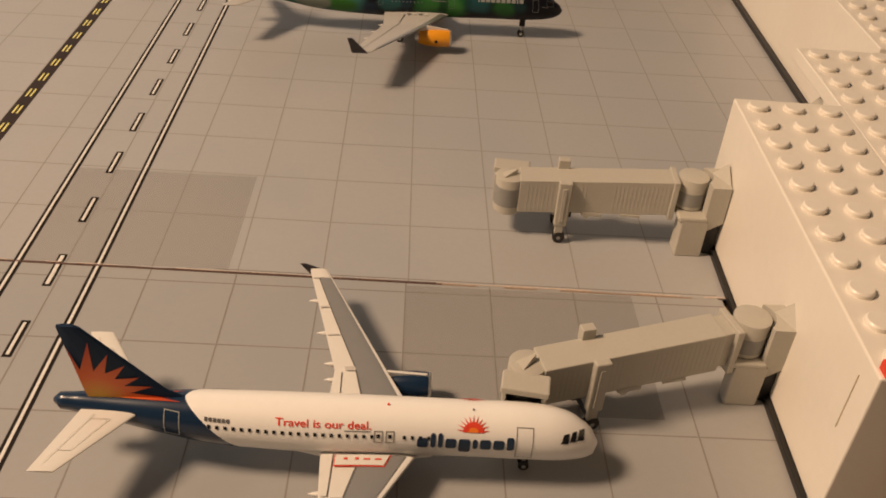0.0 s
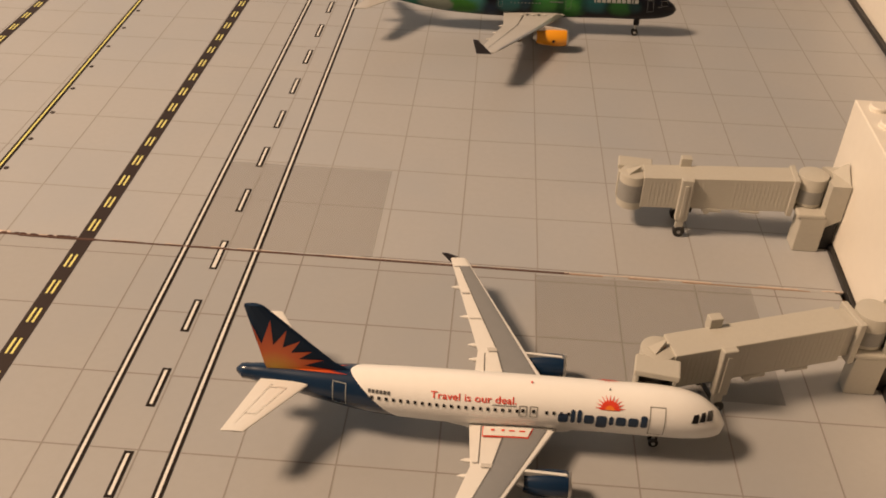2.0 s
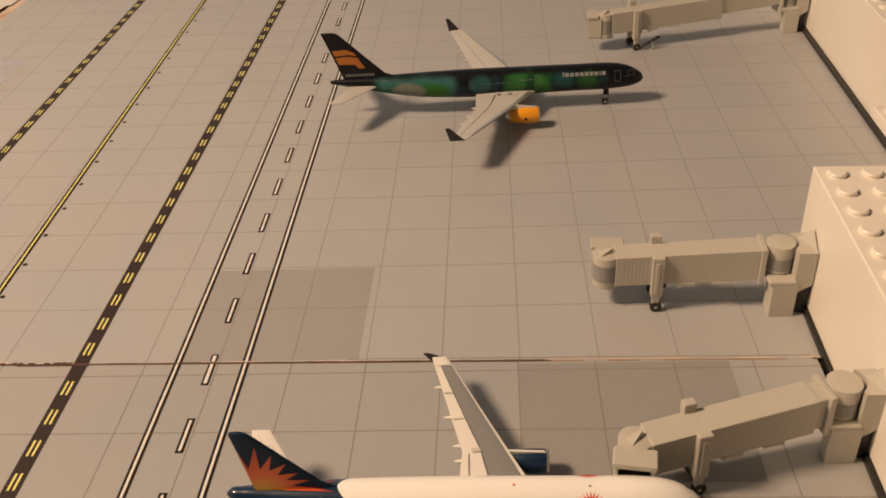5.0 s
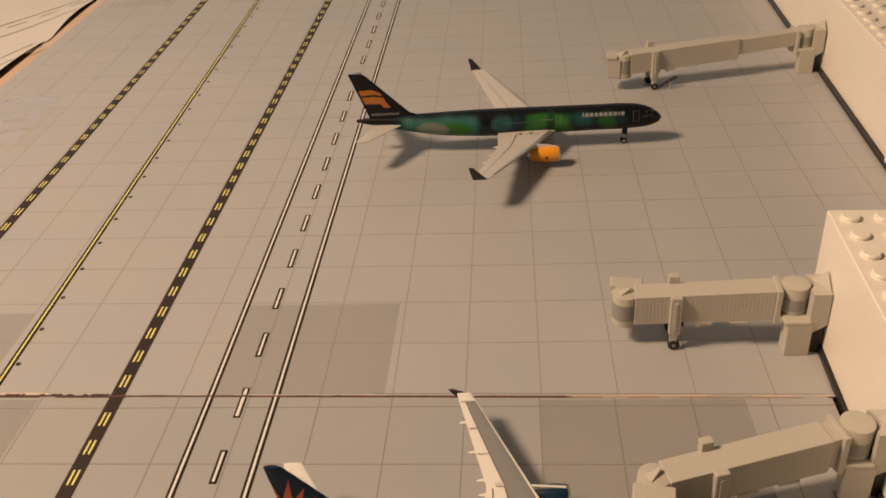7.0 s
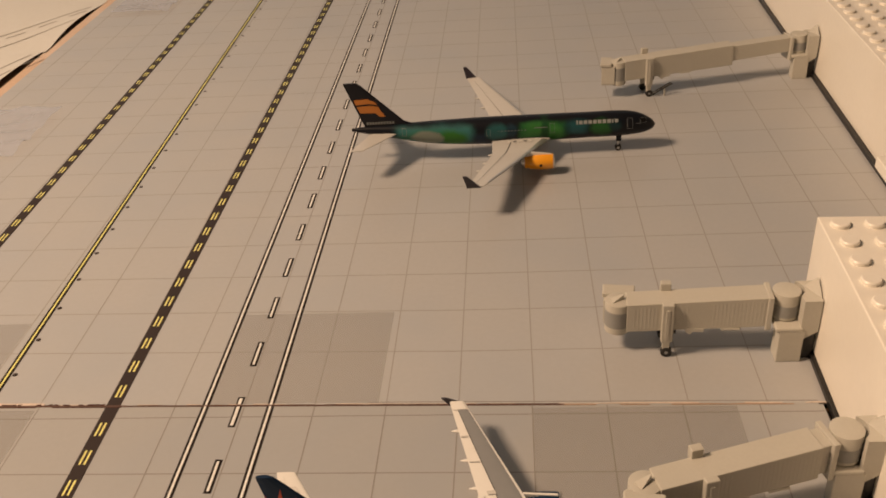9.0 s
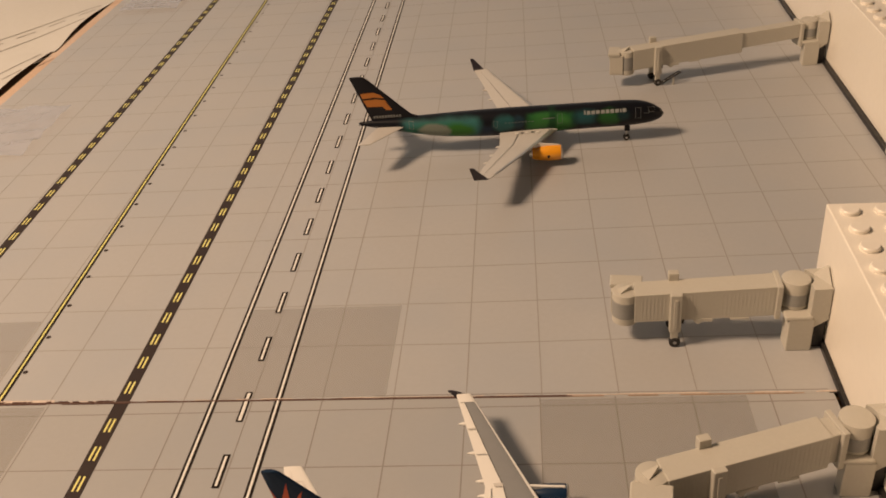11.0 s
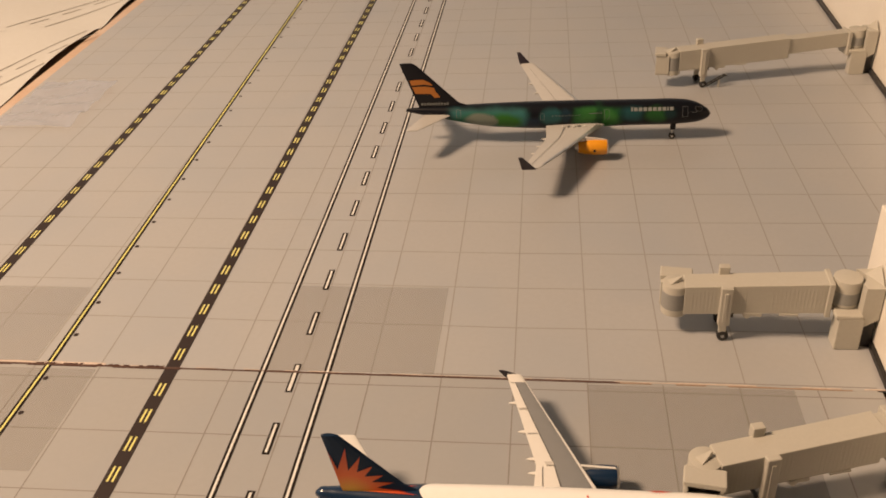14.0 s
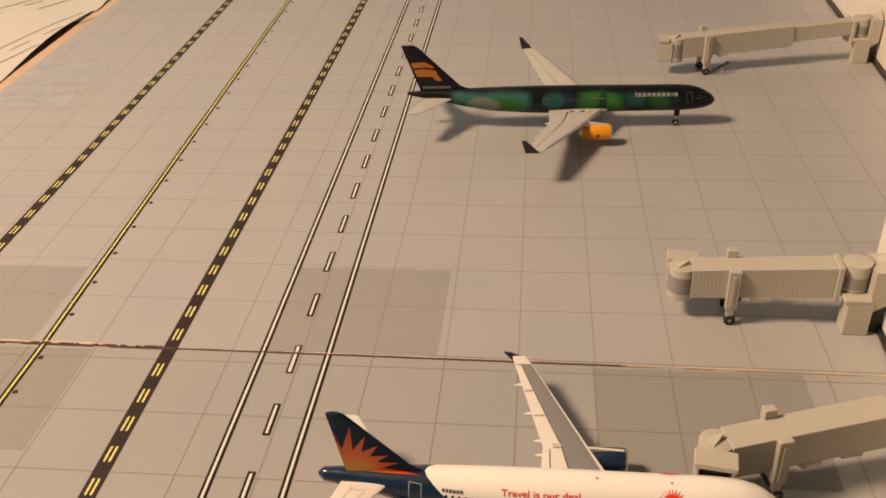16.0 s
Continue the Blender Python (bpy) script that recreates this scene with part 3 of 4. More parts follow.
def bridge(x, y, turn, length, cab_turn, neck, inner, gap, front, label):
    """A resin boarding bridge: the round joint at the terminal is the origin, the tunnel slopes down along its own x axis."""
    b = thing("boarding_bridge", x, y, 0, turn, label, "jet bridge", "boarding bridges at the terminal")
    half = 0.335
    lift = 0.08 if inner else 0.0
    first, end = 0.50, length - 0.22
    start = first + neck + inner

    def roof(u):
        return 1.88 + lift - 0.25 * (u - first) / (end - first)

    def floor_at(u):
        return 0.95 + lift - 0.22 * (u - first) / (end - first)

    if inner:
        part("inner_tunnel", sloped(first, start + 0.1, half - 0.06, floor_at(first) + 0.22, roof(first) - 0.08, floor_at(start) + 0.16, roof(start) - 0.08), BRIDGE, b)
    elif neck > 0.1:
        part("neck", sloped(first, start + 0.1, half - 0.05, floor_at(first) + 0.06, roof(first) - 0.05, floor_at(start) + 0.06, roof(start) - 0.05), BRIDGE, b)
    part("tunnel", sloped(start, end, half, floor_at(start), roof(start), floor_at(end), roof(end)), BRIDGE, b)
    count = int((end - start - 0.2) / 0.10)
    for k in range(count):
        if count // 2 - 3 <= k <= count // 2 + 2:
            continue
        u = start + 0.08 + 0.10 * k
        part("rib", box(u, u + 0.045, -half - 0.003, half + 0.003, floor_at(u) + 0.05, roof(u) - 0.10, 0.004, segments=1), BRIDGE, b)
    part("end_frame", box(first - 0.09, first + 0.05, -half - 0.06, half + 0.06, 0.86, 1.92, 0.02), BRIDGE, b)
    part("rotunda", drum(0.02, 0, 1.14, 1.94, 0.37, 48, 0.02), BRIDGE, b, smooth=True)
    part("rotunda_curtain", drum(0.02, 0, 1.24, 1.60, 0.376, 48), BELLOWS, b, "grey ribbed curtain", smooth=True)
    # square pedestal, and the link that hugs the round joint and meets the terminal wall
    part("pedestal", box(-0.39, 0.27, 0.12, front, 0.0, 1.02, 0.03), BRIDGE, b)
    part("pedestal_ledge", box(-0.34, 0.37, -0.36, front + 0.006, 0.99, 1.13, 0.045), BRIDGE, b)
    arc = [(0.02 - 0.44 * math.cos(radians(q)), 0.44 * math.sin(radians(q))) for q in range(-50, 51, 10)]
    link = prism([(-gap, front - 0.04), (-gap, -0.36)] + arc + [(-0.28, front - 0.04)], 1.10, 1.97)
    part("wall_link", link, BRIDGE, b)
    part("link_foot", prism([(-0.32, 0.70), (-gap, 0.98), (-gap, 1.12), (-0.32, 1.12)], -0.36, front - 0.045, "y"), BRIDGE, b)
    part("link_peak", loft([[(-gap, 0.50, 1.965), (-gap, -0.30, 1.965), (-0.42, -0.12, 1.965)], [(-gap + 0.001, 0.02, 2.30), (-gap + 0.001, 0.0, 2.30), (-gap + 0.02, 0.0, 2.30)]]), BRIDGE, b)
    # solid black block fills the recess between pedestal and wall
    part("recess_block", box(-gap + 0.01, -0.30, 0.0, front - 0.16, 0.0, 0.92, 0.02), BLACK, b, "black block filling the recess under the link")
    square = Matrix.Rotation(radians(180 - turn), 4, "Z")
    for o in b.children:
        if o.name.split(".")[0] in ("pedestal", "pedestal_ledge", "wall_link", "link_foot", "link_peak", "recess_block"):
            o.matrix_local = square
    # lift columns with wheels
    cx = length - 1.30
    for side in (-1, 1):
        near = side > 0
        ys = sorted((side * (half - 0.02), side * (half + 0.16)))
        if near:
            part("lift_column", box(cx - 0.17, cx + 0.15, ys[0], ys[1], 0.50, roof(cx) + 0.03, 0.03), BRIDGE, b)
            part("column_rail", box(cx - 0.05, cx + 0.05, ys[1] - 0.02, ys[1] + 0.025, 0.62, roof(cx) - 0.12, 0.012), BRIDGE, b)
        else:
            part("lift_column", box(cx - 0.12, cx + 0.12, -half - 0.10, -half + 0.06, 0.48, floor_at(cx) + 0.03, 0.02), BRIDGE, b)
            part("column_head", box(cx - 0.14, cx + 0.14, -half - 0.13, -half + 0.08, roof(cx) - 0.10, roof(cx) + 0.23, 0.02), BRIDGE, b)
        ys2 = sorted((side * (half + 0.02), side * (half + 0.14)))
        part("axle_fork", box(cx - 0.10, cx + 0.10, ys2[0], ys2[1], 0.26, 0.50, 0.015), BRIDGE, b)
        mid = side * (half + 0.08)
        w = part("wheel", drum(cx - 0.02, 0.155, mid - 0.085, mid + 0.085, 0.155, 24, 0.02, axis="y"), RUBBER, b, smooth=True)
        part("hub", drum(cx - 0.02, 0.155, mid - 0.088, mid + 0.088, 0.05, 12, axis="y"), BELLOWS, w)
    part("axle", box(cx - 0.06, cx + 0.02, -half, half, 0.13, 0.18), BLACK, b)
    fl = floor_at(cx - 0.7)
    part("service_box", box(cx - 1.0, cx - 0.50, half - 0.2, half + 0.02, fl - 0.07, fl + 0.03, 0.015), BRIDGE, b)
    part("service_lamp", drum(cx - 0.62, fl - 0.06, half - 0.1, half + 0.03, 0.075, 16, axis="y"), BRIDGE, b, smooth=True)
    part("service_box", box(cx - 1.95, cx - 1.45, half - 0.2, half + 0.02, fl - 0.01, fl + 0.06, 0.015), BRIDGE, b)
    part("service_post", box(cx - 0.26, cx - 0.18, half - 0.06, half, fl - 0.14, fl + 0.02), BLACK, b)
    if inner:
        for shift in (0.10, 0.24):
            part("stair_rail", prism([(cx - 0.15, 0.16), (cx - 0.95, 0.56), (cx - 1.08, 0.50), (cx - 0.95, 0.50), (cx - 0.15, 0.10)], half + shift, half + shift + 0.03, "y"), BLACK, b)
        for k in range(4):
            part("stair_tread", box(cx - 0.36 - 0.18 * k, cx - 0.26 - 0.18 * k, half + 0.11, half + 0.26, 0.18 + 0.09 * k, 0.20 + 0.09 * k), BELLOWS, b)
        part("stair_foot", box(cx - 0.72, cx - 0.66, half + 0.2, half + 0.26, 0.0, 0.36), BRIDGE, b)
    # round cab with its curtain, raised wedge and canopy
    top = roof(end) - 0.04
    part("cab_drum", drum(length, 0, 0.62, top, 0.36, 48, 0.02), BRIDGE, b, smooth=True)
    part("cab_curtain", drum(length, 0, 0.84, top - 0.24, 0.366, 48), BELLOWS, b, "grey curved curtain", smooth=True)
    m = Matrix.Translation((length * CM, 0, 0)) @ Matrix.Rotation(radians(cab_turn), 4, "Z")
    pieces = [part("canopy", box(0.27, 0.76, -0.44, 0.44, top - 0.15, top - 0.005, 0.03), BRIDGE, b),
              part("cab_floor", box(0.12, 0.70, -0.38, 0.38, 0.66, 0.78, 0.02), BRIDGE, b),
              part("cab_side", box(0.12, 0.70, 0.32, 0.40, 0.72, top - 0.13, 0.02), BRIDGE, b),
              part("cab_side", box(0.12, 0.70, -0.40, -0.32, 0.72, top - 0.13, 0.02), BRIDGE, b)]
    for o in pieces:
        o.matrix_local = m
    wedge = loft([[(-0.20, -0.13, top - 0.02), (0.16, -0.03, top - 0.02), (0.16, 0.03, top - 0.02), (-0.20, 0.13, top - 0.02)],
                  [(-0.20, -0.12, top + 0.02), (0.15, -0.02, top + 0.14), (0.15, 0.02, top + 0.14), (-0.20, 0.12, top + 0.02)]])
    w = part("roof_wedge", wedge, BRIDGE, b)
    w.matrix_local = Matrix.Translation((length * CM, 0, 0)) @ Matrix.Rotation(radians(200), 4, "Z")
    return b


bridge(15.40, -3.09, 180 + 15.3, 4.66, 66, 0.26, 0.0, 0.71, 0.50, "ivory resin boarding bridge reaching to the white airliner")
bridge(15.48, 2.19, 180 - 2.2, 4.45, -95, 0.02, 0.0, 0.74, 0.66, "ivory resin boarding bridge standing free at an empty stand")
bridge(21.09, 22.12, 180 + 12.2, 8.38, -20, 0.0, 2.7, 0.72, 0.60, "long ivory telescopic boarding bridge beside the dark airliner")


# ---- model airliners ----
class Hull:
    """A round fuselage from stations: distance from the nose, half width, half height, height of the centre."""

    def __init__(self, length, stations):
        self.length = length
        self.d, self.r, self.h, self.z = zip(*stations)

    def at(self, d):
        d = min(max(d, 0.0), self.length)
        return tuple(curve_through(self.d, v, d) for v in (self.r, self.h, self.z))

    def point(self, d, ang, off=0.0):
        """ang: from the top (0) round the right-hand side (pi/2) when looking to the nose."""
        r, h, z = self.at(d)
        return (self.length - d, -(r + off) * math.sin(ang), z + (h + off) * math.cos(ang))

    def skin(self, start, stop, steps, n=56, cap=True):
        """start and stop: functions of the angle that give distances from the nose."""
        rings = []
        for k in range(steps + 1):
            u = k / steps
            rings.append([self.point(start(a) + (stop(a) - start(a)) * u, a) for a in np.linspace(0, 2 * math.pi, n, endpoint=False)])
        return loft(rings, cap=cap)

    def side(self, d, v, off=0.012, flip=1):
        """A place on the side: v centimetres along the skin above mid height."""
        r, h, _ = self.at(d)
        x, y, z = self.point(d, math.pi / 2 - v / h, off)
        return (x, y * flip, z)

    def decal(self, name, outline, mat, parent, flip=1, label="", off=0.012):
        bm = bmesh.new()
        bm.faces.new([bm.verts.new((d, v, 0)) for d, v in outline])
        bmesh.ops.triangulate(bm, faces=bm.faces)
        for _ in range(3):
            long = [e for e in bm.edges if abs(e.verts[0].co.y - e.verts[1].co.y) > 0.09]
            if long:
                bmesh.ops.subdivide_edges(bm, edges=long, cuts=1)
                bmesh.ops.triangulate(bm, faces=bm.faces)
        for q in bm.verts:
            q.co = Vector(self.side(q.co.x, q.co.y, off, flip))
        return part(name, bm, mat, parent, label)

    def door_line(self, name, d, v0, v1, w, t, mat, parent, flip=1):
        """A rectangular outline, such as a door's."""
        bm = bmesh.new()
        steps = 5
        out = [(d - w / 2, v0), (d - w / 2, v1), (d + w / 2, v1), (d + w / 2, v0)]
        inn = [(d - w / 2 + t, v0 + t), (d - w / 2 + t, v1 - t), (d + w / 2 - t, v1 - t), (d + w / 2 - t, v0 + t)]
        for i in range(4):
            for s in range(steps):
                q = []
                for ring, u in ((out, s), (out, s + 1), (inn, s + 1), (inn, s)):
                    a, b = ring[i], ring[(i + 1) % 4]
                    q.append(bm.verts.new(self.side(a[0] + (b[0] - a[0]) * u / steps, a[1] + (b[1] - a[1]) * u / steps, 0.010, flip)))
                bm.faces.new(q)
        return part(name, bm, mat, parent)

    def text(self, name, body, d_left, v, size, mat, parent, width=None):
        """Lettering on the near side, running from tail to nose."""
        c = bpy.data.curves.new(name, "FONT")
        c.body, c.size, c.offset = body, size, 0.008 * size
        tmp = bpy.data.objects.new(name, c)
        scene.collection.objects.link(tmp)
        me = bpy.data.meshes.new_from_object(tmp)
        bpy.data.objects.remove(tmp)
        bm = bmesh.new()
        bm.from_mesh(me)
        bpy.data.meshes.remove(me)
        wide = max(p.co.x for p in bm.verts)
        k = (width / wide) if width else 1
        for p in bm.verts:
            p.co = Vector(self.side(d_left - p.co.x * k, v + p.co.y, 0.014))
        return part(name, bm, mat, parent)


class Wing:
    """A tapered wing from stations: span, distance of the leading edge from the nose, chord, height, thickness."""

    def __init__(self, length, stations):
        self.length = length
        self.s, self.le, self.c, self.z, self.t = zip(*stations)

    def at(self, s):
        return tuple(float(np.interp(s, self.s, v)) for v in (self.le, self.c, self.z, self.t))

    @staticmethod
    def bulge(f):
        return 5 * (0.2969 * math.sqrt(f) - 0.126 * f - 0.3516 * f**2 + 0.2843 * f**3 - 0.1015 * f**4)

    def point(self, s, f, top, side, off=0.0):
        le, c, z, t = self.at(s)
        h = t * (self.bulge(f) + 0.12) * (1 if top else -0.7)
        return (self.length - (le + f * c), -s * side, z + h + off * (2.6 if top else -1))

    def body(self, side):
        fs = [0.0, 0.01, 0.03, 0.06, 0.1, 0.14, 0.2, 0.28, 0.36, 0.45, 0.55, 0.65, 0.75, 0.85, 1.0]
        rings = []
        spans = sorted(set(list(self.s) + list(np.linspace(self.s[0], self.s[-1], 14))))
        for s in spans:
            rings.append([self.point(s, f, True, side) for f in fs] + [self.point(s, f, False, side) for f in reversed(fs)])
        return loft(rings)

    def patch(self, s0, s1, f0, f1, side, off=0.008, n=24, m=10):
        bm = bmesh.new()
        g = []
        for i in range(n + 1):
            s = s0 + (s1 - s0) * i / n
            a = f0(s) if callable(f0) else f0
            b = f1(s) if callable(f1) else f1
            g.append([bm.verts.new(self.point(s, a + (b - a) * j / m, True, side, off)) for j in range(m + 1)])
        for i in range(n):
            for j in range(m):
                bm.faces.new((g[i][j], g[i + 1][j], g[i + 1][j + 1], g[i][j + 1]))
        return bm


def wheel_set(plane, x, y, strut_top, r, width, gap):
    leg = part("gear_leg", drum(x, y, r, strut_top, 0.035, 12), BARE, plane)
    for side in (-1, 1):
        yy = y + side * gap
        w = part("wheel", drum(x, r, yy - width / 2, yy + width / 2, r, 20, 0.012, axis="y"), RUBBER, plane, smooth=True)
        part("hub", drum(x, r, yy - width / 2 - 0.006, yy + width / 2 + 0.006, r * 0.42, 12, axis="y"), BARE, w)
    return leg


def engine(plane, hull_len, d0, d1, s, z, r, mat, lip_mat, pylon_wing, side):
    x0, x1 = hull_len - d1, hull_len - d0
    y = -s * side
    n = 36

    def ring(x, q, dz=0.0):
        return [(x, y + q * math.cos(2 * math.pi * k / n), z + dz + q * math.sin(2 * math.pi * k / n)) for k in range(n)]

    w = x1 - x0
    nac = part("engine_cowl", loft([ring(x0, r * 0.70), ring(x0 + 0.25 * w, r * 0.90), ring(x0 + 0.55 * w, r), ring(x0 + 0.85 * w, r * 0.98), ring(x1 - 0.02, r * 0.90)], cap=True), mat, plane, smooth=True)
    part("intake_lip", loft([ring(x1 - 0.05, r * 0.95), ring(x1 - 0.01, r * 0.93), ring(x1 + 0.01, r * 0.86), ring(x1 - 0.01, r * 0.78), ring(x1 - 0.05, r * 0.76)], cap=False), lip_mat, nac, smooth=True)
    part("fan", drum(y, z, x1 - 0.022, x1 - 0.006, r * 0.80, 28, axis="x"), BLACK, nac)
    part("exhaust", loft([ring(x0 - 0.12, r * 0.30), ring(x0 + 0.02, r * 0.52)]), BARE, nac, smooth=True)
    le, c, wz, t = pylon_wing.at(s)
    px = hull_len - le
    part("pylon", loft([[(px - 0.45 * c, y + q, wz - 0.02), (px + 0.02, y + q, wz + 0.03), (x1 - 0.10 * w, y + q, z + r * 1.04), (x1 - 0.06 * w, y + q, z + r * 0.9), (x0 + 0.2 * w, y + q, z + r * 0.7)] for q in (-0.03, 0.03)]), WING_WHITE, plane)
    return nac


def fin_body(levels, thick):
    """An upright fin with a lens-shaped section; levels: height, rear edge, front edge."""
    rings = []
    for z, rear, front in levels:
        side = [(rear + f * (front - rear), t * thick) for f, t in ((0.0, 0.3), (0.3, 0.9), (0.65, 1.0), (0.9, 0.7), (0.98, 0.35), (1.0, 0.1))]
        rings.append([(x, -y, z) for x, y in side] + [(x, y, z) for x, y in reversed(side)])
    return loft(rings)


def fairings(plane, wing, side, spans, mat):
    for s in spans:
        le, c, z, t = wing.at(s)
        x = wing.length - le - c
        y = -s * side
        rings = []
        for u, q in ((0.30, 0.012), (0.2, 0.045), (0.05, 0.055), (-0.08, 0.04), (-0.17, 0.008)):
            rings.append([(x + u, y + q * math.cos(a), z - 0.05 + 0.9 * q * math.sin(a)) for a in np.linspace(0, 2 * math.pi, 10, endpoint=False)])
        part("flap_fairing", loft(rings), mat, plane, smooth=True)


def white_airliner():
    L = 9.54
    p = thing("model_airliner", 2.63, -5.42, 0, 0, "white model airliner with blue tail and sunburst fin at the gate", "model plane")
    hull = Hull(L, [(0, 0.03, 0.03, 0.73), (0.04, 0.14, 0.13, 0.735), (0.18, 0.28, 0.27, 0.78), (0.45, 0.40, 0.40, 0.86), (0.8, 0.47, 0.475, 0.92), (1.25, 0.494, 0.503, 0.955),
                    (2.2, 0.495, 0.505, 0.965), (6.0, 0.495, 0.505, 0.965), (6.9, 0.46, 0.465, 0.995), (7.8, 0.36, 0.36, 1.08), (8.6, 0.25, 0.25, 1.16), (9.25, 0.16, 0.17, 1.22), (9.48, 0.11, 0.12, 1.235), (9.54, 0.04, 0.05, 1.24)])

    def paint_edge(a):
        return 7.28 - 1.12 * (0.5 - 0.5 * math.cos(a)) ** 0.8

    part("fuselage", hull.skin(lambda a: 0.0, paint_edge, 60), PLANE_WHITE, p, "glossy white fuselage", True)
    part("tail_section", hull.skin(paint_edge, lambda a: L, 24), PLANE_BLUE, p, "deep blue tail section", True)
    part("belly_fairing", loft([[(L - d, q * math.cos(a), 0.60 + 0.20 * w * math.sin(a)) for a in np.linspace(0, 2 * math.pi, 24, endpoint=False)]
                                for d, q, w in ((2.7, 0.1, 0.3), (3.0, 0.36, 0.8), (3.6, 0.47, 1), (4.8, 0.47, 1), (5.4, 0.34, 0.8), (5.8, 0.08, 0.3))]), PLANE_WHITE, p, smooth=True)
    wing = Wing(L, [(0.25, 3.16, 1.78, 0.62, 0.13), (1.55, 3.85, 1.01, 0.74, 0.09), (4.35, 5.28, 0.36, 1.00, 0.045)])

    def flap_front(s):
        return 0.52 + 0.07 * min(1.0, s / 1.6) + 0.025 * max(0.0, s - 1.6)

    for side in (1, -1):
        part("wing", wing.body(side), WING_WHITE, p, "white wing with grey panel", True)
        part("grey_wing_panel", wing.patch(0.50, 4.22, lambda s: 0.085, flap_front, side), WING_GREY, p, "grey upper wing panel")
        part("leading_edge", wing.patch(0.50, 4.3, 0.0, 0.075, side, 0.006), EDGE_WHITE, p, "bright pale leading edge")
        part("slot_line", wing.patch(0.52, 4.2, flap_front, lambda s: flap_front(s) + 0.022 + 0.004 * s, side, 0.010), PANEL_INK, p)
        part("tip_cap", wing.patch(4.05, 4.33, 0.0, 0.98, side, 0.011, 4, 8), WING_WHITE, p, "pale wing tip")
        for s0, s1, f0, f1 in ((1.50, 1.60, 0.60, 0.80), (3.18, 3.22, 0.71, 0.99), (2.42, 2.445, 0.68, 0.98)):
            part("flap_gap", wing.patch(s0, s1, f0, f1, side, 0.012, 3, 6), PANEL_SOFT, p)
        part("flap_step", wing.patch(0.50, 1.48, 0.865, 0.985, side, 0.014, 10, 3), WING_WHITE, p)
        tip = [(L - 5.64, 0.90), (L - 5.84, 1.14), (L - 5.72, 1.14), (L - 5.34, 1.0), (L - 5.50, 0.88)]
        part("wingtip_fence", prism(tip, -4.37 * side, -4.33 * side, "y"), TIP, p, "dark tip fence")
        fairings(p, wing, side, (1.35, 1.75, 2.55, 3.45), WING_WHITE)
        engine(p, L, 3.0, 3.86, 1.56, 0.45, 0.27, PLANE_BLUE, BARE, wing, side)
        stab = Wing(L, [(0.1, 7.95, 1.05, 1.22, 0.07), (1.66, 8.98, 0.42, 1.34, 0.035)])
        part("tailplane", stab.body(side), WING_WHITE, p, "white tailplane", True)
        part("panel_line", stab.patch(0.35, 1.5, 0.67, 0.685, side, 0.008), PANEL_SOFT, p)
        part("panel_line", stab.patch(0.45, 0.462, 0.3, 0.67, side, 0.008), PANEL_SOFT, p)
        part("panel_line", stab.patch(1.2, 1.212, 0.3, 0.67, side, 0.008), PANEL_SOFT, p)
        part("panel_line", stab.patch(0.45, 1.2, 0.30, 0.315, side, 0.008), PANEL_SOFT, p)
        wheel_set(p, L - 4.55, -0.95 * side, 0.6, 0.14, 0.09, 0.08)
        # red-framed walkway mark at the wing root
        mark = Wing(L, [(0.25, 3.16, 1.78, 0.62, 0.13), (1.55, 3.85, 1.01, 0.74, 0.09), (4.35, 5.28, 0.36, 1.00, 0.045)])
        part("walkway_border", mark.patch(0.52, 0.80, 0.24, 0.84, side, 0.012), RED_INK, p, "red walkway border")
        part("walkway", mark.patch(0.53, 0.775, 0.255, 0.83, side, 0.017), WING_WHITE, p, "white walkway mark")
        for k in range(4):
            part("walkway_arrow", mark.patch(0.62 - 0.015 * (k > 1), 0.655, 0.32 + 0.125 * k, 0.36 + 0.125 * k + 0.03 * (k < 2), side, 0.021, 2, 1), RED_INK, p)
    wheel_set(p, L - 1.27, 0, 0.6, 0.10, 0.06, 0.06)
    # fin with its sunburst
    part("fin", fin_body([(1.20, 0.64, 2.35), (1.45, 0.585, 2.25), (1.62, 0.553, 1.95), (2.2, 0.45, 1.395), (2.76, 0.352, 0.86), (2.92, 0.324, 0.70), (2.95, 0.34, 0.62)], 0.045),
         FIN_BLUE, p, "blue fin with an orange sunburst")
    heart = (0.72, 1.44)
    rays = [(0.43, 2.52), (0.58, 2.02), (0.80, 2.64), (0.80, 2.00), (1.09, 2.40), (0.98, 1.96), (1.33, 2.15), (1.13, 1.84), (1.54, 1.90), (1.27, 1.69), (1.75, 1.70), (1.36, 1.53),
            (2.10, 1.44), (1.70, 1.37), (1.30, 1.33), (0.95, 1.33), (0.64, 1.36), (0.59, 1.50), (0.51, 2.0)]
    for side in (-1, 1):
        bm = bmesh.new()
        mid = bm.verts.new((heart[0], 0.056 * side, heart[1]))
        tips = [bm.verts.new((a, 0.056 * side, b)) for a, b in rays]
        for a, b in zip(tips, tips[1:] + tips[:1]):
            bm.faces.new((mid, a, b) if side > 0 else (mid, b, a))
        part("sunburst", bm, SUNSET, p, "orange and yellow printed sunburst")
    # markings along the side
    for flip in (1, -1):
        for k in range(28):
            d = 6.82 - 0.139 * k
            if 3.62 < d < 4.04:
                continue
            hull.decal("cabin_window", [(d - 0.027, 0.17), (d + 0.027, 0.17), (d + 0.027, 0.235), (d - 0.027, 0.235)], GLASS_INK, p, flip)
        hull.door_line("door_outline", 1.40, -0.16, 0.46, 0.30, 0.015, DOOR_INK, p, flip)
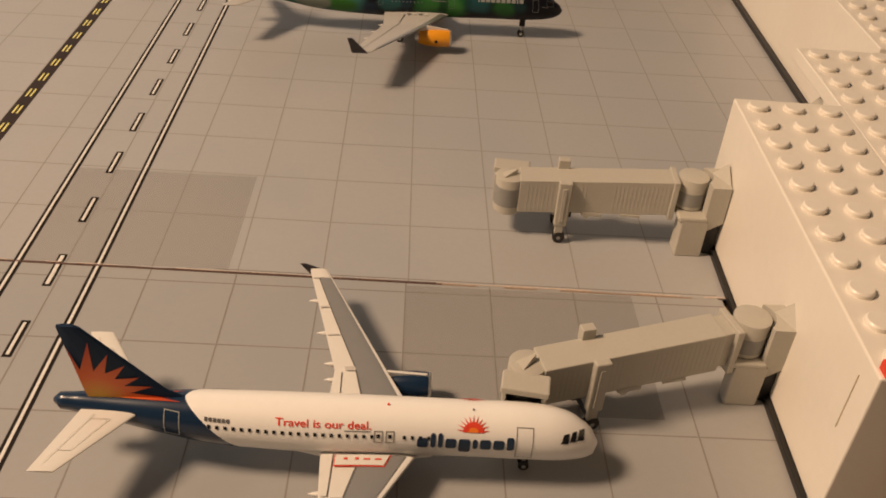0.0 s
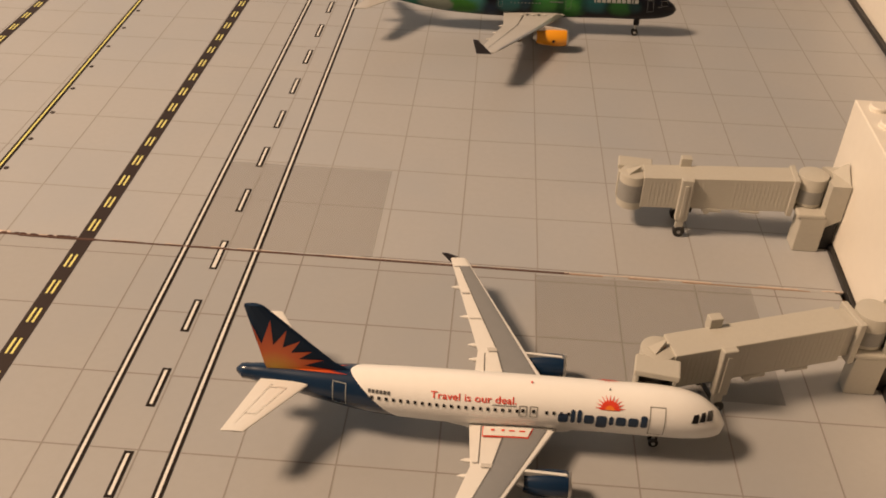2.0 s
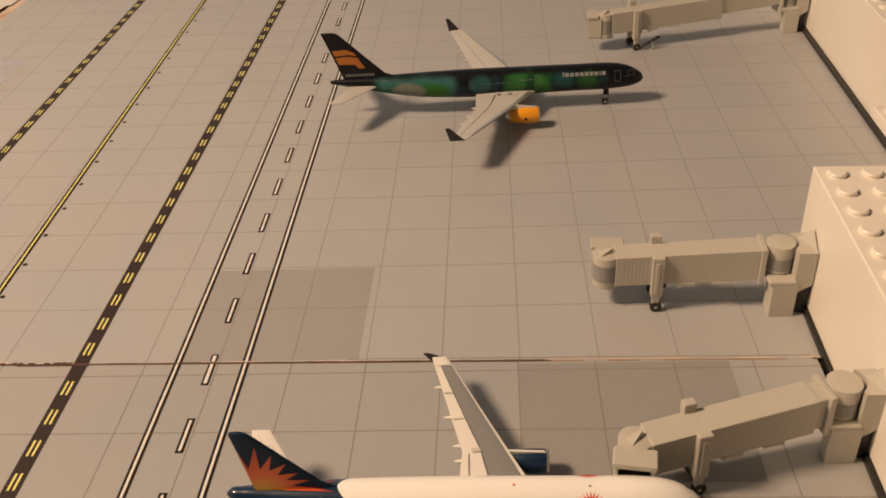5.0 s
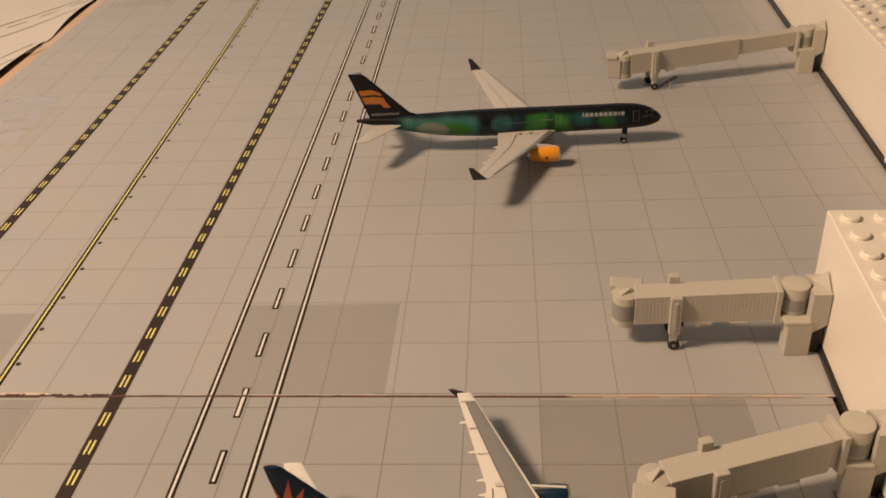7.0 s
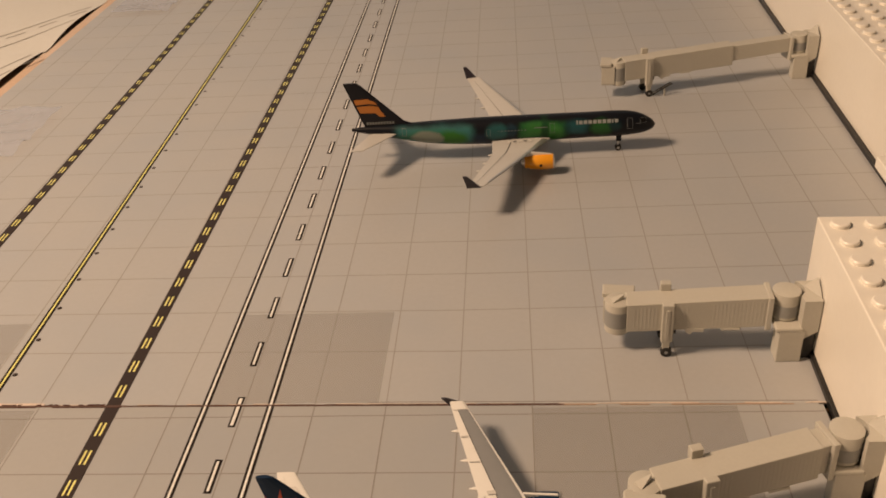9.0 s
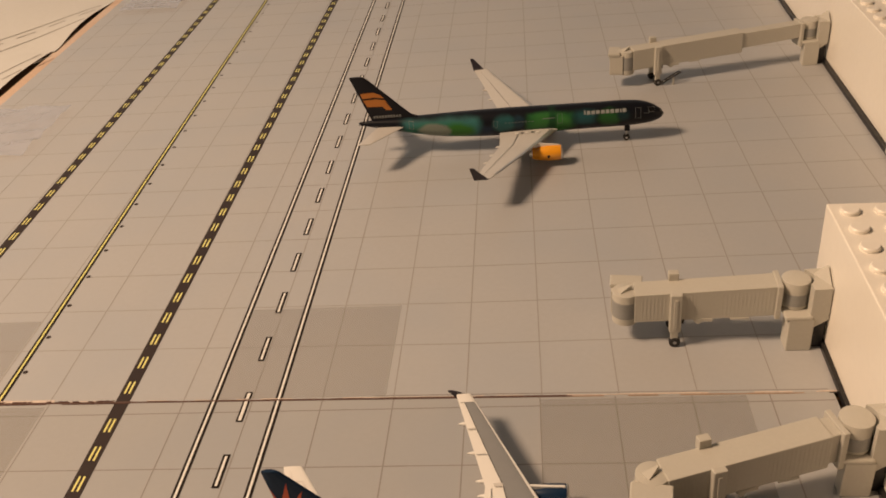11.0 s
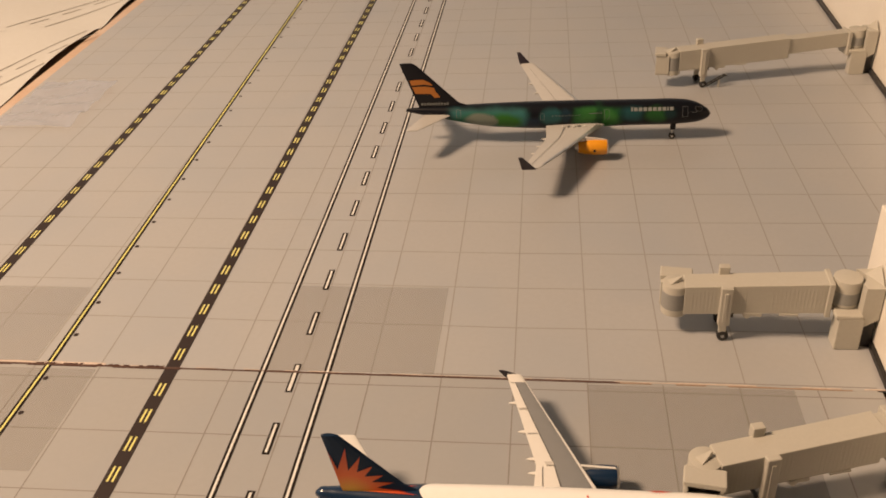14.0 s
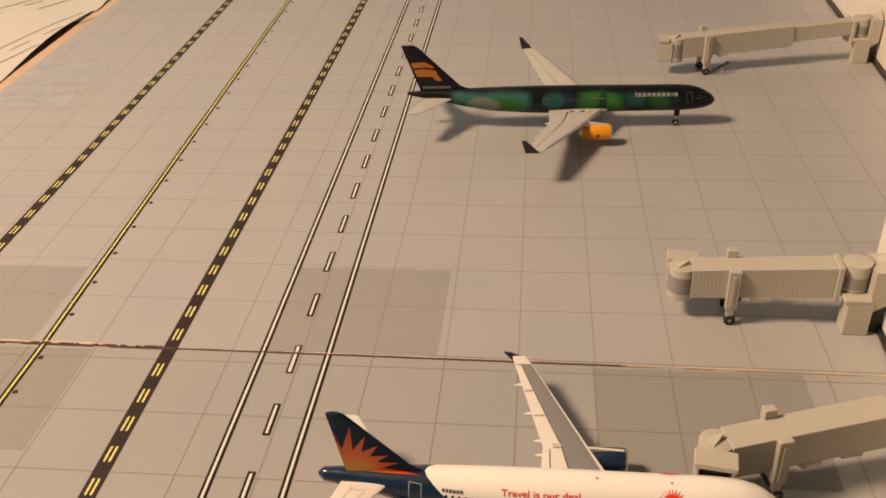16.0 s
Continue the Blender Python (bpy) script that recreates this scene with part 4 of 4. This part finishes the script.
        hull.door_line("door_outline", 7.46, -0.10, 0.36, 0.27, 0.014, PALE_INK, p, flip)
        for d in (3.73, 3.93):
            hull.door_line("exit_outline", d, 0.09, 0.31, 0.15, 0.016, DOOR_INK, p, flip)
            hull.decal("cabin_window", [(d - 0.03, 0.18), (d + 0.03, 0.18), (d + 0.03, 0.25), (d - 0.03, 0.25)], GLASS_INK, p, flip)
        hull.decal("sunburst_ray", [(8.62, 0.345), (7.80, 0.46), (7.32, 0.53), (7.9, 0.535), (8.45, 0.41)], SUNSET, p, flip)
        # the airline's word mark as plain blue bars and a plain red sun
        d = 3.26
        for w, v0, v1 in ((0.19, 0.02, 0.21), (0.085, 0.02, 0.30), (0.085, 0.02, 0.30), (0.19, 0.02, 0.21), (0.20, -0.06, 0.21), (0.085, 0.02, 0.21), (0.19, 0.02, 0.21), (0.19, 0.02, 0.21), (0.125, 0.02, 0.27)):
            c = 0.03
            hull.decal("word_mark_bar", [(d, v0 + c), (d - c, v0), (d - w + c, v0), (d - w, v0 + c), (d - w, v1 - c), (d - w + c, v1), (d - c, v1), (d, v1 - c)], BLUE_INK, p, flip)
            d -= w + 0.042
        sun = []
        for k in range(45):
            a = math.pi * k / 44
            q = 0.30 if k % 4 == 2 else (0.17 if k % 4 == 0 else 0.19)
            sun.append((2.30 - q * math.cos(a), 0.33 + q * math.sin(a)))
        hull.decal("sun_mark", sun, RED_INK, p, flip, "red half sun mark")
        hull.decal("sun_core", [(2.30 - 0.09 * math.cos(math.pi * k / 12), 0.33 + 0.085 * math.sin(math.pi * k / 12)) for k in range(13)], ORANGE_INK, p, flip, off=0.016)
        for k in range(6):
            d = 6.90 - 0.075 * k
            hull.decal("registration_bar", [(d, 0.29), (d - 0.055, 0.29), (d - 0.055, 0.36), (d, 0.36)], PANEL_INK, p, flip)
        # cockpit glazing
        for k, (d0, d1, v0, v1) in enumerate(((0.74, 0.61, 0.20, 0.36), (0.585, 0.47, 0.23, 0.40), (0.445, 0.31, 0.25, 0.44))):
            hull.decal("cockpit_pane", [(d0 + 0.02, v0), (d1 + 0.02, v0 + 0.01), (d1 + 0.0, v1 + 0.02), (d0 - 0.03, v1)], GLASS_INK, p, flip)
    hull.text("slogan", "Travel is our deal.", 5.70, 0.33, 0.19, RED_INK, p, 1.64)
    hull.decal("slogan_underline", [(4.52, 0.285), (4.06, 0.285), (4.06, 0.298), (4.52, 0.298)], PANEL_INK, p)
    part("beacon", drum(L - 3.78, -0.02, 1.465, 1.50, 0.022, 10), RED_INK, p)
    part("antenna", drum(L - 2.3, -0.05, 1.465, 1.49, 0.018, 10), PANEL_INK, p)
    return p


def dark_airliner():
    L = 11.95
    p = thing("model_airliner", 1.849, 14.52, 0, 2.2, "black model airliner with green aurora print and amber engines", "model plane")
    hull = Hull(L, [(0, 0.02, 0.02, 1.04), (0.05, 0.12, 0.11, 1.05), (0.22, 0.24, 0.24, 1.07), (0.5, 0.35, 0.37, 1.11), (0.9, 0.42, 0.46, 1.15), (1.4, 0.46, 0.50, 1.16),
                    (2.4, 0.47, 0.505, 1.16), (7.8, 0.47, 0.505, 1.16), (8.8, 0.43, 0.45, 1.19), (9.8, 0.33, 0.345, 1.27), (10.8, 0.21, 0.225, 1.36), (11.5, 0.12, 0.13, 1.42), (11.95, 0.05, 0.06, 1.45)])
    part("fuselage", hull.skin(lambda a: 0.0, lambda a: L, 110), AURORA, p, "black fuselage with green aurora print", True)
    wing = Wing(L, [(0.25, 4.05, 2.35, 0.82, 0.14), (1.8, 5.0, 1.45, 0.92, 0.09), (5.12, 6.80, 0.58, 1.36, 0.045)])
    for side in (1, -1):
        part("wing", wing.body(side), WING_PALE, p, "pale grey wing", True)
        part("slot_line", wing.patch(0.8, 4.8, 0.64, 0.655, side, 0.008), PANEL_INK, p)
        part("leading_edge", wing.patch(0.55, 4.8, 0.0, 0.10, side, 0.006), BARE, p, "bright leading edge")
        let = [(L - 6.90, 1.32), (L - 7.39, 1.32), (L - 7.52, 1.84), (L - 7.38, 1.84)]
        rows = []
        for y0, y1 in ((5.07, 5.20), (5.13, 5.26)):
            rows.append([(let[0][0], -y0 * side, let[0][1]), (let[1][0], -y0 * side, let[1][1]), (let[2][0], -y1 * side, let[2][1]), (let[3][0], -y1 * side, let[3][1])])
        part("winglet", loft(rows), TIP, p, "dark upturned winglet")
        for k in range(5):
            part("wing_marking", wing.patch(0.70, 0.80, 0.25 + 0.1 * k, 0.31 + 0.1 * k, side, 0.012, 2, 1), PANEL_INK if k % 2 else INK_WHITE, p)
        fairings(p, wing, side, (1.7, 2.6, 3.4), WING_PALE)
        cowl = engine(p, L, 4.10, 5.22, 1.74, 0.52, 0.31, AMBER, BARE, wing, side)
        mark = drum(L - 4.62, 0.50, *sorted((-side * (1.74 + 0.295), -side * (1.74 + 0.318))), 0.055, 14, axis="y")
        part("cowl_mark", mark, NIGHT, cowl, "small dark round mark")
        stab = Wing(L, [(0.1, 10.05, 1.15, 1.28, 0.07), (1.85, 11.35, 0.48, 1.38, 0.035)])
        part("tailplane", stab.body(side), WING_PALE, p, "pale tailplane", True)
        wheel_set(p, L - 5.85, -0.95 * side, 0.8, 0.14, 0.08, 0.07)
    wheel_set(p, L - 1.42, 0, 0.8, 0.12, 0.06, 0.06)
    part("gear_door", box(L - 1.50, L - 1.30, -0.06, 0.06, 0.40, 0.66), NIGHT, p)
    part("fin", fin_body([(1.36, 0.60, 2.7), (1.56, 0.53, 2.6), (1.75, 0.46, 2.1), (2.5, 0.185, 1.34), (3.28, -0.10, 0.55), (3.37, -0.133, 0.43), (3.40, -0.12, 0.34)], 0.040), NIGHT, p, "black fin with an orange mark")
    for side in (-1, 1):
        for outline in ([(0.22, 2.72), (0.75, 2.74), (1.00, 2.62), (1.12, 2.48), (0.78, 2.54), (0.28, 2.50)], [(0.30, 2.44), (0.80, 2.46), (1.16, 2.40), (1.22, 2.24), (1.40, 1.98), (1.16, 1.98), (1.02, 2.14), (0.42, 2.16)]):
            bm = prism(outline, 0.048 * side, 0.054 * side, "y")
            bmesh.ops.triangulate(bm, faces=[f for f in bm.faces if len(f.verts) > 4], ngon_method="EAR_CLIP")
            part("fin_mark", bm, FIN_ORANGE, p, "orange curved fin mark")
        for k in range(10):
            part("word_mark_bar", box(0.62 + 0.112 * k, 0.70 + 0.112 * k, *sorted((0.046 * side, 0.053 * side)), 1.66, 1.76), DIM_INK, p)
    for flip in (1, -1):
        d = 3.12
        for k in range(10):
            w = 0.055 if k in (0, 8) else 0.137
            hull.decal("word_mark_bar", [(d, 0.225), (d - w, 0.225), (d - w, 0.365 + 0.03 * (k == 0)), (d, 0.365 + 0.03 * (k == 0))], WORD_INK, p, flip)
            d -= w + 0.045
        hull.door_line("door_outline", 1.05, -0.06, 0.36, 0.22, 0.012, DIM_INK, p, flip)
        hull.door_line("door_outline", 9.85, -0.06, 0.26, 0.18, 0.012, DIM_INK, p, flip)
        for k in range(6):
            d = 9.15 - 0.13 * k
            hull.decal("cabin_window", [(d - 0.02, 0.10), (d + 0.02, 0.10), (d + 0.02, 0.15), (d - 0.02, 0.15)], DIM_INK, p, flip)
        for d, v0, v1, w in ((4.06, -0.04, 0.34, 0.20), (6.55, -0.02, 0.24, 0.16)):
            hull.door_line("door_outline", d, v0, v1, w, 0.010, DIM_INK, p, flip)
        for k in range(9):
            d = 6.15 - 0.13 * k
            hull.decal("cabin_window", [(d - 0.018, 0.12), (d + 0.018, 0.12), (d + 0.018, 0.165), (d - 0.018, 0.165)], DIM_INK, p, flip)
        hull.decal("window_bar", [(4.75, 0.19), (4.25, 0.19), (4.25, 0.215), (4.75, 0.215)], DIM_INK, p, flip)
        hull.door_line("cockpit_outline", 0.52, 0.17, 0.37, 0.26, 0.010, DIM_INK, p, flip)
        hull.decal("cockpit_mark", [(0.82, 0.13), (0.62, 0.12), (0.62, 0.135), (0.82, 0.145)], DIM_INK, p, flip)
        for d0, d1 in ((0.62, 0.52), (0.50, 0.40)):
            hull.decal("cockpit_pane", [(d0, 0.22), (d1, 0.20), (d1, 0.34), (d0, 0.36)], GLASS_INK, p, flip)
    part("antenna_dome", drum(L - 7.0, 0, 1.59, 1.67, 0.09, 20, 0.03), NIGHT, p, smooth=True)
    return p


white_airliner()
dark_airliner()
